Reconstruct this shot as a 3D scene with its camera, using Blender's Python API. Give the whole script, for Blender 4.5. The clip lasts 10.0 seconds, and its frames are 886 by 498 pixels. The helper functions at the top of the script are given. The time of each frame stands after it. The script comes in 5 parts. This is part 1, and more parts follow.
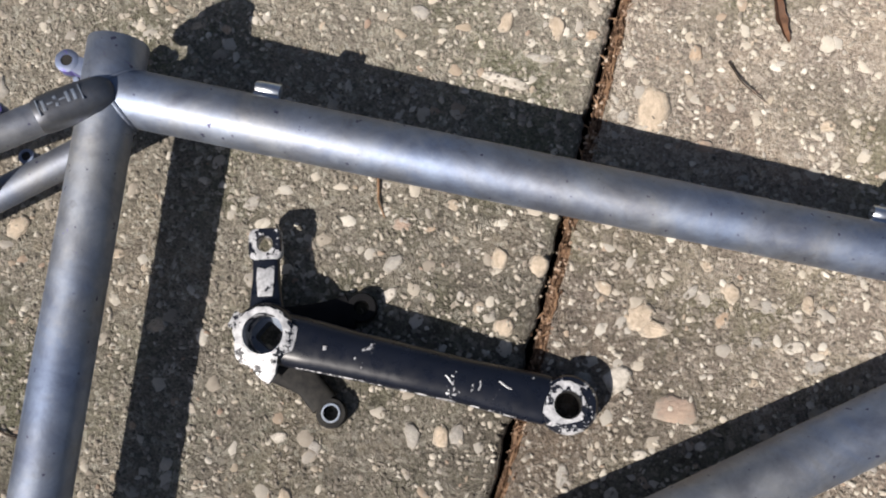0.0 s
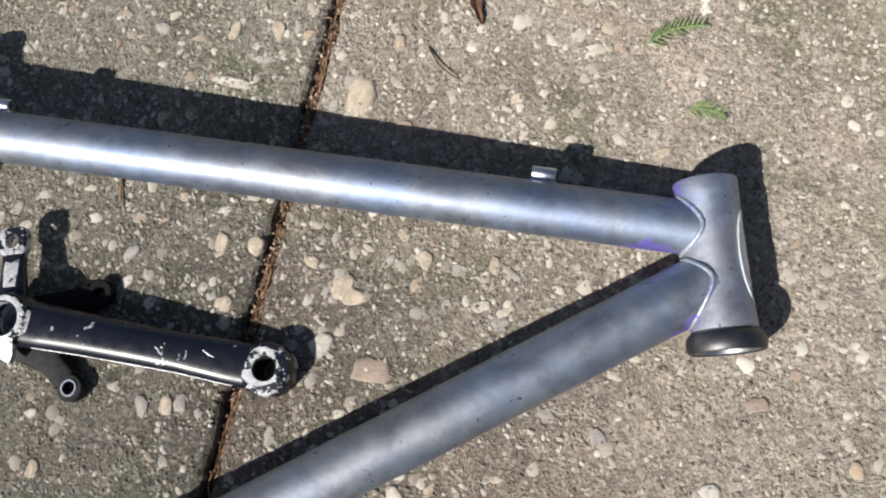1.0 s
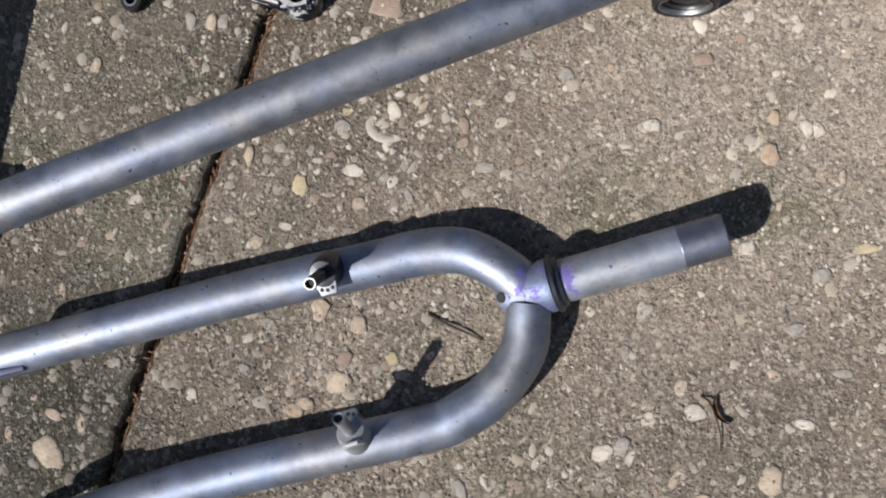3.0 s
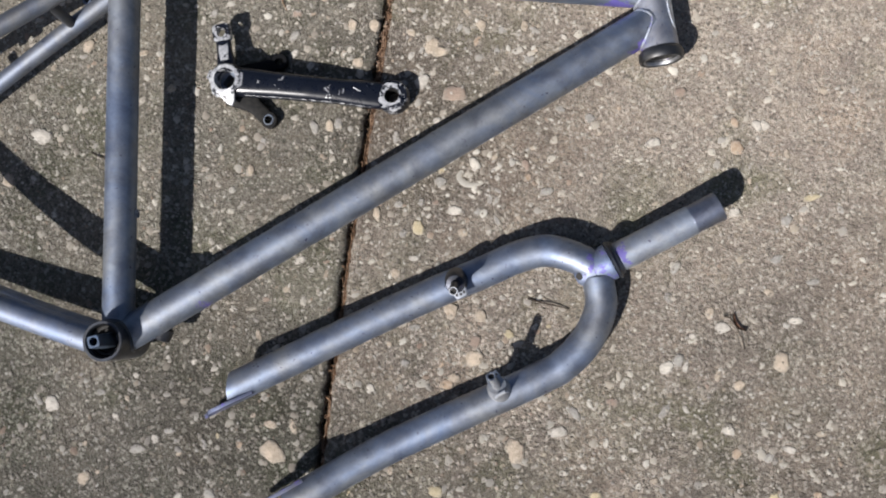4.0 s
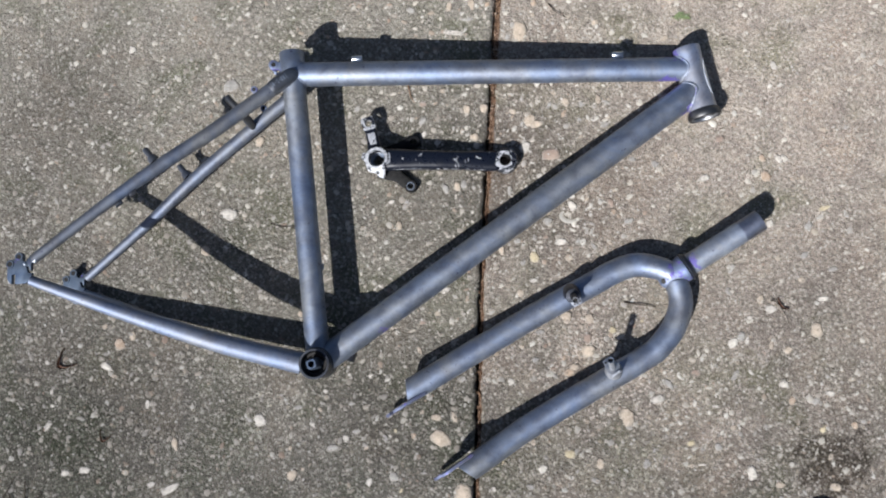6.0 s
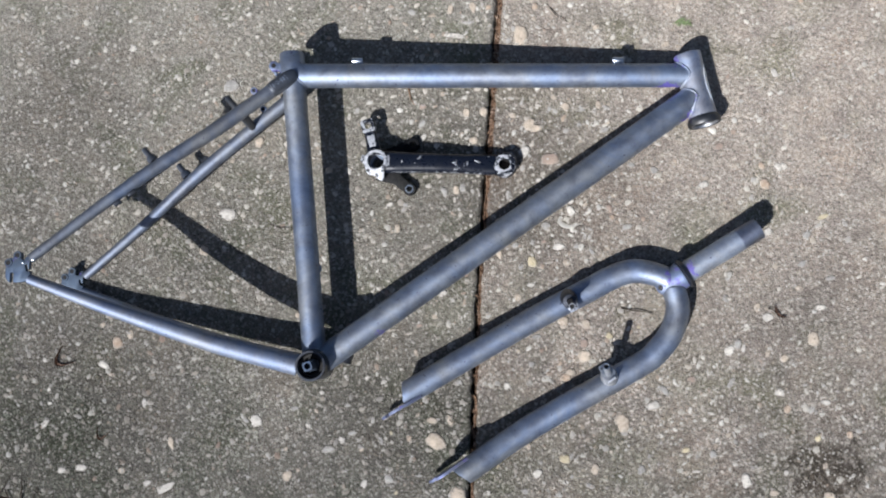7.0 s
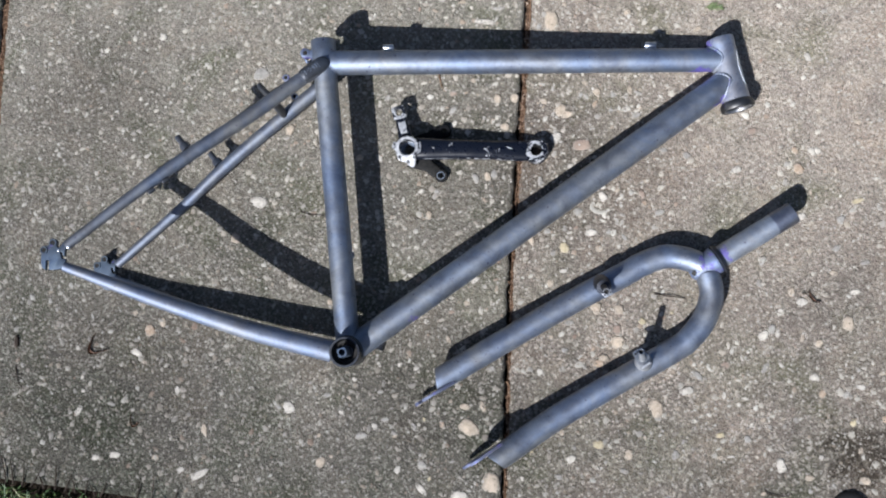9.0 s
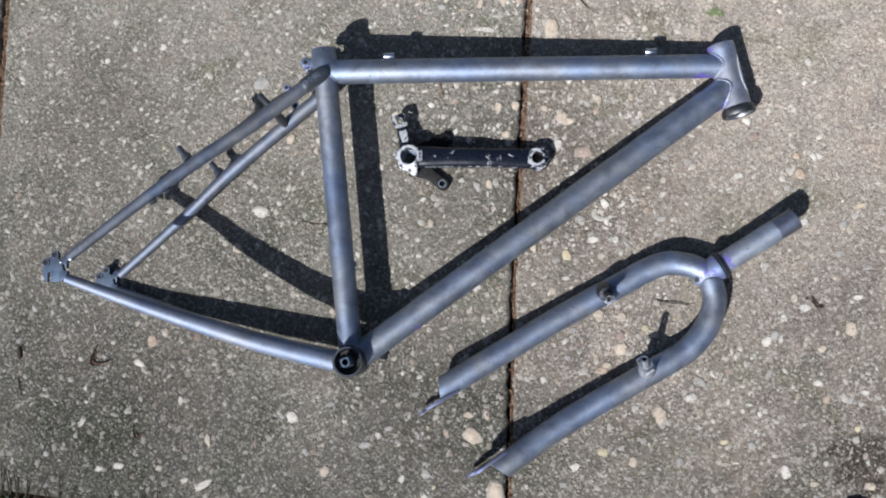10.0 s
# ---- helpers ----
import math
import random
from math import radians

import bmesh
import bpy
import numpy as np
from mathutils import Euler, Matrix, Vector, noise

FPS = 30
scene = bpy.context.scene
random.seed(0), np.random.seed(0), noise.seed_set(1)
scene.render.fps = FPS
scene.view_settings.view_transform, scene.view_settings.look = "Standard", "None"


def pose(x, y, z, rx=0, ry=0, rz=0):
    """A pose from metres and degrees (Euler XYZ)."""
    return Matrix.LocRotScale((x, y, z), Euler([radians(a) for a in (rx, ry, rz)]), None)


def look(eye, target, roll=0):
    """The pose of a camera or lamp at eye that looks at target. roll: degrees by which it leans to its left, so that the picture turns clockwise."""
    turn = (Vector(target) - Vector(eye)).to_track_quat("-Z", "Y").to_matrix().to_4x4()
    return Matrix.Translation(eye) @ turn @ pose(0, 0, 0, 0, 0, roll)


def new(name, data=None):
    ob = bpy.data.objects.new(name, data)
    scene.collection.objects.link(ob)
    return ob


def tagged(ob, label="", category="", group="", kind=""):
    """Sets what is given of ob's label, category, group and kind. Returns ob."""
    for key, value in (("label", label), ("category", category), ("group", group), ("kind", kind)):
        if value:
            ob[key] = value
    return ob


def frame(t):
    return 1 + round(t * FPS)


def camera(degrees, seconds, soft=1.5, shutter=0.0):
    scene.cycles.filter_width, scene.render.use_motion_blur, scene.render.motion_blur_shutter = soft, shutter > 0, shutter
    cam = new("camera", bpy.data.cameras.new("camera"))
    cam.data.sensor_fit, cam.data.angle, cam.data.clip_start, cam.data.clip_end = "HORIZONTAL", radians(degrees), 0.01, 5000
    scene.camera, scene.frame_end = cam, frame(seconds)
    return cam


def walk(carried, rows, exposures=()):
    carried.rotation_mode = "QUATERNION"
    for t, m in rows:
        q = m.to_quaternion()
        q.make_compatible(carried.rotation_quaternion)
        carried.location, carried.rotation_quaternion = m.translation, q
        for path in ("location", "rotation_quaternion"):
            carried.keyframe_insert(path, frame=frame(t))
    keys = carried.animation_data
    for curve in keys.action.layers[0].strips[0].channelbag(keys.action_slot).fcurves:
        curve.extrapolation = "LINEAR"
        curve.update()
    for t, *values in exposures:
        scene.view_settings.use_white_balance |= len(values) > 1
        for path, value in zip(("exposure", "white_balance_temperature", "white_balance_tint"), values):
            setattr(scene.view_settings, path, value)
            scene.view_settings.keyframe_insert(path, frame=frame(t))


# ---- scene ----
cam = camera(53.0, 10.0, soft=2.0)
PATH = [
    (0, 0.1371, -0.0182, 0.5167, 10.99, 3.16, 12.84),
    (0.5, 0.3024, -0.0255, 0.5531, 12.74, 8.10, 9.61),
    (0.7, 0.3393, -0.0261, 0.5523, 13.47, 9.83, 9.49),
    (1, 0.3818, -0.0143, 0.5238, 13.29, 10.24, 10.80),
    (1.3, 0.4001, -0.0258, 0.4787, 13.77, 7.54, 12.94),
    (1.5, 0.4192, -0.0189, 0.4562, 13.78, 6.78, 15.19),
    (1.7, 0.4039, 0.0002, 0.4562, 10.37, 3.64, 16.96),
    (2, 0.4309, -0.0337, 0.4244, 11.56, 6.48, 20.62),
    (2.5, 0.4295, -0.0942, 0.4575, 8.90, 6.47, 23.81),
    (2.8, 0.4520, -0.1192, 0.5317, 4.85, 9.10, 20.99),
    (3, 0.4492, -0.1581, 0.5997, 4.91, 10.41, 17.94),
    (3.2, 0.4384, -0.1674, 0.6657, 4.22, 9.90, 14.77),
    (4.3, 0.3458, -0.2395, 0.9557, 5.10, 8.41, 5.44),
    (4.5, 0.3176, -0.2592, 1.0083, 5.36, 8.32, 5.08),
    (5, 0.2678, -0.2583, 1.1104, 6.57, 7.84, 4.74),
    (5.5, 0.2281, -0.2550, 1.1795, 6.33, 7.45, 1.53),
    (5.7, 0.2288, -0.2539, 1.1879, 6.44, 6.57, 1.00),
    (7, 0.2384, -0.2369, 1.1902, 6.06, 6.71, 1.86),
    (7.5, 0.2292, -0.2402, 1.1909, 6.03, 6.87, 2.05),
    (8, 0.2173, -0.2495, 1.1910, 5.93, 7.05, 2.03),
    (8.5, 0.2144, -0.2485, 1.1920, 5.88, 7.19, 1.85),
    (9, 0.2065, -0.2490, 1.1932, 5.70, 7.24, 1.68),
    (9.5, 0.2055, -0.2456, 1.1925, 5.85, 7.14, 1.45),
    (10, 0.2038, -0.2402, 1.1934, 5.75, 7.31, 1.19),
]
walk(cam, [(t, pose(x, y, z, rx, ry, rz)) for t, x, y, z, rx, ry, rz in PATH],
     exposures=[(0, 0.52, 6600, 14), (0.7, 0.53, 6480, 12), (1.5, 0.45, 6200, 10), (2.3, 0.35, 6340, 12), (3.0, 0.26, 6400, 14), (4.3, 0.36, 6160, 13), (5.0, 0.41, 6080, 13), (7, 0.46, 5780, 12), (10, 0.46, 5780, 12)])

# ---- light ----
SUN_TO = Vector((0.520, 0.885, -1.0)).normalized()     # the way the sunlight travels
world = bpy.data.worlds.new("sky")
scene.world = world
world.use_nodes = True
wn = world.node_tree.nodes
sky = wn.new("ShaderNodeTexSky")
sky.sky_type, sky.sun_disc = "NISHITA", False
sky.sun_elevation = math.asin(-SUN_TO.z)
sky.sun_rotation = math.atan2(-SUN_TO.x, -SUN_TO.y)
sky.air_density, sky.dust_density, sky.ozone_density = 1.0, 1.6, 1.0
world.node_tree.links.new(sky.outputs[0], wn["Background"].inputs[0])
wn["Background"].inputs[1].default_value = 0.042
sun = new("sun", bpy.data.lights.new("sun", "SUN"))
sun.data.energy, sun.data.angle, sun.data.color = 4.8, radians(0.5), (1.0, 0.955, 0.88)
sun.matrix_world = look((-4, -4, 5), Vector((-4, -4, 5)) + SUN_TO)


# ---- materials ----
class Mat:
    """A small builder of node materials."""

    def __init__(self, name):
        self.m = bpy.data.materials.new(name)
        self.m.use_nodes = True
        self.nt = self.m.node_tree
        self.bsdf = self.nt.nodes["Principled BSDF"]
        self.co = self.node("ShaderNodeTexCoord")

    def node(self, kind, **inputs):
        n = self.nt.nodes.new(kind)
        for k, v in inputs.items():
            self.put(n.inputs[k.replace("_", " ")], v)
        return n

    def put(self, sock, v):
        if hasattr(v, "is_linked"):
            self.nt.links.new(v, sock)
        else:
            sock.default_value = v

    def noise(self, scale, detail=4.0, rough=0.6, vec=None, distort=0.0):
        return self.node("ShaderNodeTexNoise", Vector=vec or self.co.outputs["Object"], Scale=scale, Detail=detail, Roughness=rough, Distortion=distort).outputs["Fac"]

    def voronoi(self, scale, out="Distance", vec=None, feature="F1", rand=1.0):
        n = self.node("ShaderNodeTexVoronoi", Vector=vec or self.co.outputs["Object"], Scale=scale, Randomness=rand)
        n.feature = feature
        return n.outputs[out]

    def ramp(self, fac, *stops):
        n = self.node("ShaderNodeValToRGB", Fac=fac)
        e = n.color_ramp.elements
        while len(e) < len(stops):
            e.new(0.5)
        for el, (p, c) in zip(e, stops):
            el.position = p
            el.color = (c, c, c, 1) if isinstance(c, (int, float)) else (*c, 1)
        return n.outputs["Color"]

    def math(self, op, a, b=0.0):
        n = self.node("ShaderNodeMath")
        n.operation = op
        self.put(n.inputs[0], a)
        self.put(n.inputs[1], b)
        return n.outputs[0]

    def mix(self, fac, a, b, mode="MIX"):
        n = self.nt.nodes.new("ShaderNodeMix")
        n.data_type, n.blend_type = "RGBA", mode
        self.put(n.inputs[0], fac)
        self.put(n.inputs[6], a if hasattr(a, "is_linked") else (*a, 1))
        self.put(n.inputs[7], b if hasattr(b, "is_linked") else (*b, 1))
        return n.outputs[2]

    def bump(self, height, strength=0.5, distance=0.001, normal=None):
        n = self.node("ShaderNodeBump", Height=height, Strength=strength, Distance=distance)
        if normal is not None:
            self.put(n.inputs["Normal"], normal)
        return n.outputs[0]

    def done(self, color=None, rough=None, metal=None, normal=None, spec=None):
        for key, v in (("Base Color", color), ("Roughness", rough), ("Metallic", metal), ("Normal", normal), ("Specular IOR Level", spec)):
            if v is not None:
                self.put(self.bsdf.inputs[key], (*v, 1) if isinstance(v, tuple) else v)
        return self.m


def steel(name, base, violet, rough=0.32, metal=1.0, spots=(), reach=0.03):
    """Bare brushed steel, cloudy blue and grey, with traces of violet paint, thicker round the given spots."""
    m = Mat(name)
    cloud, fine = m.noise(13, 6, 0.66, None, 0.6), m.noise(1100, 3)
    blue = tuple(c * f for c, f in zip(base, (0.80, 0.93, 1.13)))
    warm = tuple(c * f for c, f in zip(base, (1.07, 1.04, 0.95)))
    col = m.mix(m.ramp(cloud, (0.36, 0.0), (0.64, 1.0)), blue, warm)
    tone = m.noise(38, 6, 0.7, None, 0.4)
    col = m.mix(m.ramp(tone, (0.34, 0.0), (0.62, 1.0)), m.mix(1.0, col, (0.72, 0.72, 0.75), "MULTIPLY"), m.mix(1.0, col, (1.06, 1.06, 1.05), "MULTIPLY"))
    rub = m.noise(150, 5, 0.75, None, 1.2)
    col = m.mix(m.ramp(rub, (0.36, 0.0), (0.64, 1.0)), m.mix(1.0, col, (0.93, 0.93, 0.94), "MULTIPLY"), m.mix(1.0, col, (1.03, 1.03, 1.03), "MULTIPLY"))
    scuff = m.ramp(m.noise(24, 7, 0.72, None, 0.7), (0.57, 0.0), (0.68, 1.0))
    col = m.mix(m.math("MULTIPLY", scuff, 0.26), col, tuple(min(0.9, c * f) for c, f in zip(base, (1.45, 1.36, 1.16))))
    stain = m.ramp(m.noise(60, 6, 0.72), (0.60, 0.0), (0.72, 1.0))
    col = m.mix(m.math("MULTIPLY", stain, 0.40), col, (0.13, 0.125, 0.13))
    speck = m.ramp(m.noise(210, 3, 0.5), (0.69, 0.0), (0.72, 1.0))
    col = m.mix(m.math("MULTIPLY", speck, 0.8), col, (0.05, 0.04, 0.10))
    metal_in = metal
    if violet:
        field = m.noise(120, 6, 0.75)
        for spot in spots:
            d = m.node("ShaderNodeVectorMath")
            d.operation = "DISTANCE"
            m.put(d.inputs[0], m.co.outputs["Object"])
            d.inputs[1].default_value = spot
            near = m.math("MAXIMUM", m.math("SUBTRACT", 1.0, m.math("DIVIDE", d.outputs["Value"], reach)), 0.0)
            field = m.math("ADD", field, m.math("MULTIPLY", near, 0.36))
        mask = m.ramp(field, (violet, 0.0), (violet + 0.06, 1.0))
        col = m.mix(m.math("MULTIPLY", mask, 0.80), col, (0.11, 0.075, 0.38))
        metal_in = m.math("SUBTRACT", metal, m.math("MULTIPLY", mask, 0.6))
    r = m.math("ADD", m.math("MULTIPLY", fine, 0.10), m.math("ADD", m.math("MULTIPLY", tone, 0.30), rough - 0.20))
    return m.done(col, r, metal_in, m.bump(m.math("ADD", fine, m.math("MULTIPLY", m.noise(240, 3), 0.6)), 0.12, 0.0003, m.bump(m.noise(42, 4, 0.6), 0.22, 0.0020)))


FRAME_SPOTS = [(0.380, 0.1022, -0.003), (0.396, 0.1020, -0.002), (0.410, 0.0640, 0.002), (0.372, 0.0490, -0.002), (0.345, 0.0290, -0.004), (-0.105, 0.115, 0.0), (0.398, 0.138, 0.004), (0.02, -0.225, 0.0), (-0.10, -0.25, 0.0)]
FORK_SPOTS = [(0.395, -0.150, 0.030), (0.420, -0.128, 0.030), (0.060, -0.302, 0.015), (0.135, -0.405, 0.015)]
STEEL = steel("bare_steel", (0.300, 0.320, 0.362), 0.675, 0.575, 0.94, spots=FRAME_SPOTS, reach=0.020)
# the frame steel again, base colour lightened for the head tube's sheen
STEEL_HEAD = steel("sheen_lightened_head_steel", (0.465, 0.464, 0.498), 0.70, 0.56, 0.90, spots=FRAME_SPOTS, reach=0.020)
STEEL_FORK = steel("bare_fork_steel", (0.304, 0.328, 0.382), 0.685, 0.56, 0.92, spots=FORK_SPOTS, reach=0.022)
STEEL_VIOLET = steel("bare_steel_violet_traces", (0.28, 0.31, 0.39), 0.55, 0.62, 0.92)
WELD = steel("weld_bead_steel", (0.42, 0.435, 0.475), 0.585, 0.60, 0.7)
STEEL_DULL = steel("dull_stay_steel", (0.270, 0.288, 0.335), 0.70, 0.64, 0.85)
STEEL_GREY = steel("dull_grey_steel", (0.31, 0.34, 0.39), 0.0, 0.56, 0.85)
STEEL_PALE = steel("pale_steerer_steel", (0.40, 0.405, 0.42), 0.72, 0.60, 0.8, spots=[(0.4185, -0.1300, 0.030), (0.4225, -0.1420, 0.030), (0.415, -0.137, 0.036)], reach=0.010)
THREAD = steel("oily_thread_steel", (0.30, 0.305, 0.345), 0.64, 0.46, 0.85)
CHROME = steel("polished_steel", (0.68, 0.70, 0.73), 0.0, 0.34, 1.0)
CAP_STEEL = steel("worn_dark_cap_steel", (0.13, 0.135, 0.15), 0.0, 0.50, 0.85)
CUP_STEEL = steel("greasy_cup_steel", (0.10, 0.098, 0.099), 0.0, 0.46, 0.9)
RACE_STEEL = steel("bright_race_steel", (0.36, 0.36, 0.37), 0.0, 0.46, 1.0)
END_STEEL = steel("fork_end_steel", (0.17, 0.178, 0.24), 0.58, 0.62, 0.85)
STAY_STEEL = steel("dark_stay_steel", (0.226, 0.238, 0.270), 0.68, 0.60, 0.88)
DROP_STEEL = steel("dark_dropout_steel", (0.125, 0.152, 0.190), 0.62, 0.58, 0.85)
DARK_STEEL = steel("dark_greasy_steel", (0.10, 0.10, 0.105), 0.0, 0.42, 0.8)
# pale steel for the sunlit face of one fork boss
SUNLIT_STEEL = steel("sunlit_boss_steel", (0.62, 0.63, 0.66), 0.0, 0.50, 0.55)
# pale base colour that stands for sky reflected in the badge
BADGE = steel("sky_reflection_badge_metal", (0.86, 0.87, 0.88), 0.0, 0.50, 0.35)

# black for grease, and for the shade painted into holes
m = Mat("black_grease_and_hole_shade")
BLACK = m.done(m.mix(m.noise(300), (0.012, 0.012, 0.013), (0.04, 0.038, 0.035)), m.ramp(m.noise(120), (0.3, 0.45), (0.7, 0.75)), 0.0, None, 0.2)


def chipped(name, lo, hi, scale):
    """Black gloss paint worn through to pale alloy; lo and hi bound the worn share."""
    m = Mat(name)
    worn = m.ramp(m.math("ADD", m.math("MULTIPLY", m.noise(scale, 6, 0.65), 0.8), m.math("MULTIPLY", m.noise(scale * 5, 3), 0.2)), (lo, 0.0), (hi, 1.0))
    alloy = m.mix(m.ramp(m.noise(210, 6, 0.7), (0.34, 0.0), (0.66, 1.0)), (0.30, 0.305, 0.32), (0.66, 0.67, 0.68))
    paint = m.mix(m.noise(60, 4), (0.003, 0.0045, 0.009), (0.007, 0.0095, 0.018))
    col = m.mix(worn, paint, alloy)
    r = m.math("ADD", m.math("MULTIPLY", worn, 0.25), m.math("ADD", 0.14, m.math("MULTIPLY", m.noise(160, 5), 0.34)))
    return m.done(col, r, m.math("MULTIPLY", worn, 0.35), m.bump(worn, -0.5, 0.0003))


PAINT = chipped("black_crank_paint", 0.630, 0.638, 75)
PAINT_WORN = chipped("worn_crank_paint", 0.485, 0.495, 75)
PAINT_BARE = chipped("mostly_bare_alloy", 0.435, 0.45, 95)
PAINT_BOSS = chipped("flaking_boss_paint", 0.465, 0.475, 62)
PAINT_EDGE = chipped("edge_wear_highlight_paint", 0.52, 0.53, 190)
PAINT_EYE = chipped("chipped_eye_paint", 0.555, 0.565, 110)
m = Mat("dusty_black_paint")
dust = m.noise(120, 6, 0.7)
DUSTY = m.done(m.ramp(dust, (0.35, (0.006, 0.006, 0.007)), (0.65, (0.026, 0.025, 0.022))), 0.70, 0.0, m.bump(dust, 0.3, 0.0005), 0.25)
# the crank's black made darker and matt, for an arm lying in shadow
m = Mat("shade_black_paint")
SHADED_BLACK = m.done(m.mix(m.noise(140, 5), (0.004, 0.0045, 0.006), (0.010, 0.010, 0.011)), m.ramp(m.noise(90), (0.3, 0.65), (0.7, 0.85)), 0.0, None, 0.12)
BOSS_STEEL = steel("dark_boss_steel", (0.050, 0.052, 0.060), 0.0, 0.40, 0.7)

# aggregate concrete: sandy matrix, coarse sand grains, small chips, algae towards the lawn, one dark blot
m = Mat("exposed_aggregate_concrete")
xyz = m.node("ShaderNodeSeparateXYZ", Vector=m.co.outputs["Object"])
patch = m.noise(3.1, 5, 0.6)
# the base colour lightens towards +y and slightly towards +x, with noise
across = m.math("ADD", m.math("MULTIPLY", m.math("ADD", xyz.outputs[0], 0.05), 0.12), m.math("MULTIPLY", m.math("ADD", xyz.outputs[1], 0.30), 0.95))
tone_drift = m.math("ADD", across, m.math("MULTIPLY", m.math("SUBTRACT", patch, 0.5), 1.3))
base = m.ramp(tone_drift, (0.0, (0.228, 0.214, 0.191)), (0.16, (0.328, 0.303, 0.268)), (0.75, (0.442, 0.414, 0.370)))
# brown, mauve and mossy blotches a hand wide and smaller
hue = m.noise(9.0, 5, 0.62, None, 0.5)
base = m.mix(m.ramp(hue, (0.36, 1.0), (0.50, 0.0)), base, m.mix(1.0, base, (0.66, 0.70, 0.60), "MULTIPLY"))
base = m.mix(m.ramp(hue, (0.52, 0.0), (0.66, 1.0)), base, m.mix(1.0, base, (1.05, 1.00, 0.96), "MULTIPLY"))
blotch = m.noise(30, 5, 0.66, None, 0.8)
base = m.mix(m.ramp(blotch, (0.34, 0.0), (0.66, 1.0)), m.mix(1.0, base, (0.80, 0.78, 0.78), "MULTIPLY"), m.mix(1.0, base, (1.16, 1.15, 1.12), "MULTIPLY"))
grit = m.noise(520, 8, 0.78)
mid = m.noise(150, 5, 0.7)
base = m.mix(m.ramp(mid, (0.32, 0.0), (0.68, 1.0)), m.mix(1.0, base, (0.74, 0.73, 0.71), "MULTIPLY"), m.mix(1.0, base, (1.20, 1.19, 1.17), "MULTIPLY"))
base = m.mix(m.ramp(grit, (0.36, 0.0), (0.66, 1.0)), m.mix(1.0, base, (0.44, 0.42, 0.40), "MULTIPLY"), m.mix(1.0, base, (1.40, 1.39, 1.37), "MULTIPLY"))
jit = m.node("ShaderNodeTexNoise", Vector=m.co.outputs["Object"], Scale=300.0, Detail=2.0)
shift = m.node("ShaderNodeVectorMath")
shift.operation = "MULTIPLY_ADD"
m.put(shift.inputs[0], jit.outputs["Color"])
shift.inputs[1].default_value = (0.0028, 0.0028, 0.0028)
m.put(shift.inputs[2], m.co.outputs["Object"])
sand = m.voronoi(360, "Color", shift.outputs[0])
tone = m.node("ShaderNodeSeparateColor", Color=sand)
base = m.mix(m.ramp(tone.outputs[0], (0.80, 0.0), (0.88, 0.60)), base, (0.56, 0.52, 0.45))
base = m.mix(m.ramp(tone.outputs[1], (0.88, 0.0), (0.95, 0.45)), base, (0.080, 0.073, 0.062))
chip = m.voronoi(125, "Color", shift.outputs[0])
chip_d = m.voronoi(125, "Distance", shift.outputs[0])
csep = m.node("ShaderNodeSeparateColor", Color=chip)
cmask = m.math("MULTIPLY", m.ramp(csep.outputs[0], (0.58, 0.0), (0.62, 1.0)), m.ramp(m.math("ADD", chip_d, m.math("MULTIPLY", csep.outputs[2], 0.18)), (0.36, 1.0), (0.44, 0.0)))
ccol = m.ramp(csep.outputs[1], (0.0, (0.34, 0.29, 0.22)), (0.40, (0.47, 0.42, 0.34)), (0.70, (0.27, 0.24, 0.21)), (1.0, (0.60, 0.56, 0.48)))
base = m.mix(m.math("MULTIPLY", cmask, 0.55), base, ccol)
green = m.math("ADD", m.noise(6.5, 6, 0.62), m.math("MULTIPLY", across, -0.30))
base = m.mix(m.math("MULTIPLY", m.ramp(green, (0.48, 0.0), (0.68, 1.0)), 0.75), base, m.mix(1.0, base, (0.56, 0.63, 0.54), "MULTIPLY"))
# a dark blot with an uneven rim near the lower right
blot_far = m.node("ShaderNodeVectorMath")
blot_far.operation = "DISTANCE"
m.put(blot_far.inputs[0], m.co.outputs["Object"])
blot_far.inputs[1].default_value = (0.589, -0.386, 0.0)
blot = m.math("ADD", blot_far.outputs["Value"], m.math("MULTIPLY", m.math("SUBTRACT", m.noise(42, 5, 0.65), 0.5), 0.16))
base = m.mix(m.math("MULTIPLY", m.ramp(blot, (0.030, 1.0), (0.056, 0.0)), 0.90), base, m.mix(1.0, base, (0.26, 0.24, 0.21), "MULTIPLY"))
# paler, worn patches; the last one paints lens haze at the upper right
for spot, reach, gain in (((0.300, -0.345, 0.0), 0.20, 0.9), ((-0.140, -0.335, 0.0), 0.085, 1.0), ((-0.42, -0.16, 0.0), 0.22, 0.35), ((0.55, 0.12, 0.0), 0.30, 0.40)):
    pale = m.node("ShaderNodeVectorMath")
    pale.operation = "DISTANCE"
    m.put(pale.inputs[0], m.co.outputs["Object"])
    pale.inputs[1].default_value = spot
    edge = m.math("ADD", pale.outputs["Value"], m.math("MULTIPLY", m.math("SUBTRACT", m.noise(16, 5, 0.65), 0.5), 0.22))
    base = m.mix(m.ramp(edge, (reach * 0.35, 0.85 * gain), (reach, 0.0)), base, m.mix(1.0, base, (1.42, 1.40, 1.40), "MULTIPLY"))
# the two middle slabs differ in tone
side = m.math("GREATER_THAN", m.math("SUBTRACT", xyz.outputs[0], m.math("MULTIPLY", xyz.outputs[1], 0.028)), 0.148)
base = m.mix(side, m.mix(1.0, base, (0.90, 0.925, 0.91), "MULTIPLY"), m.mix(1.0, base, (1.09, 1.06, 1.05), "MULTIPLY"))
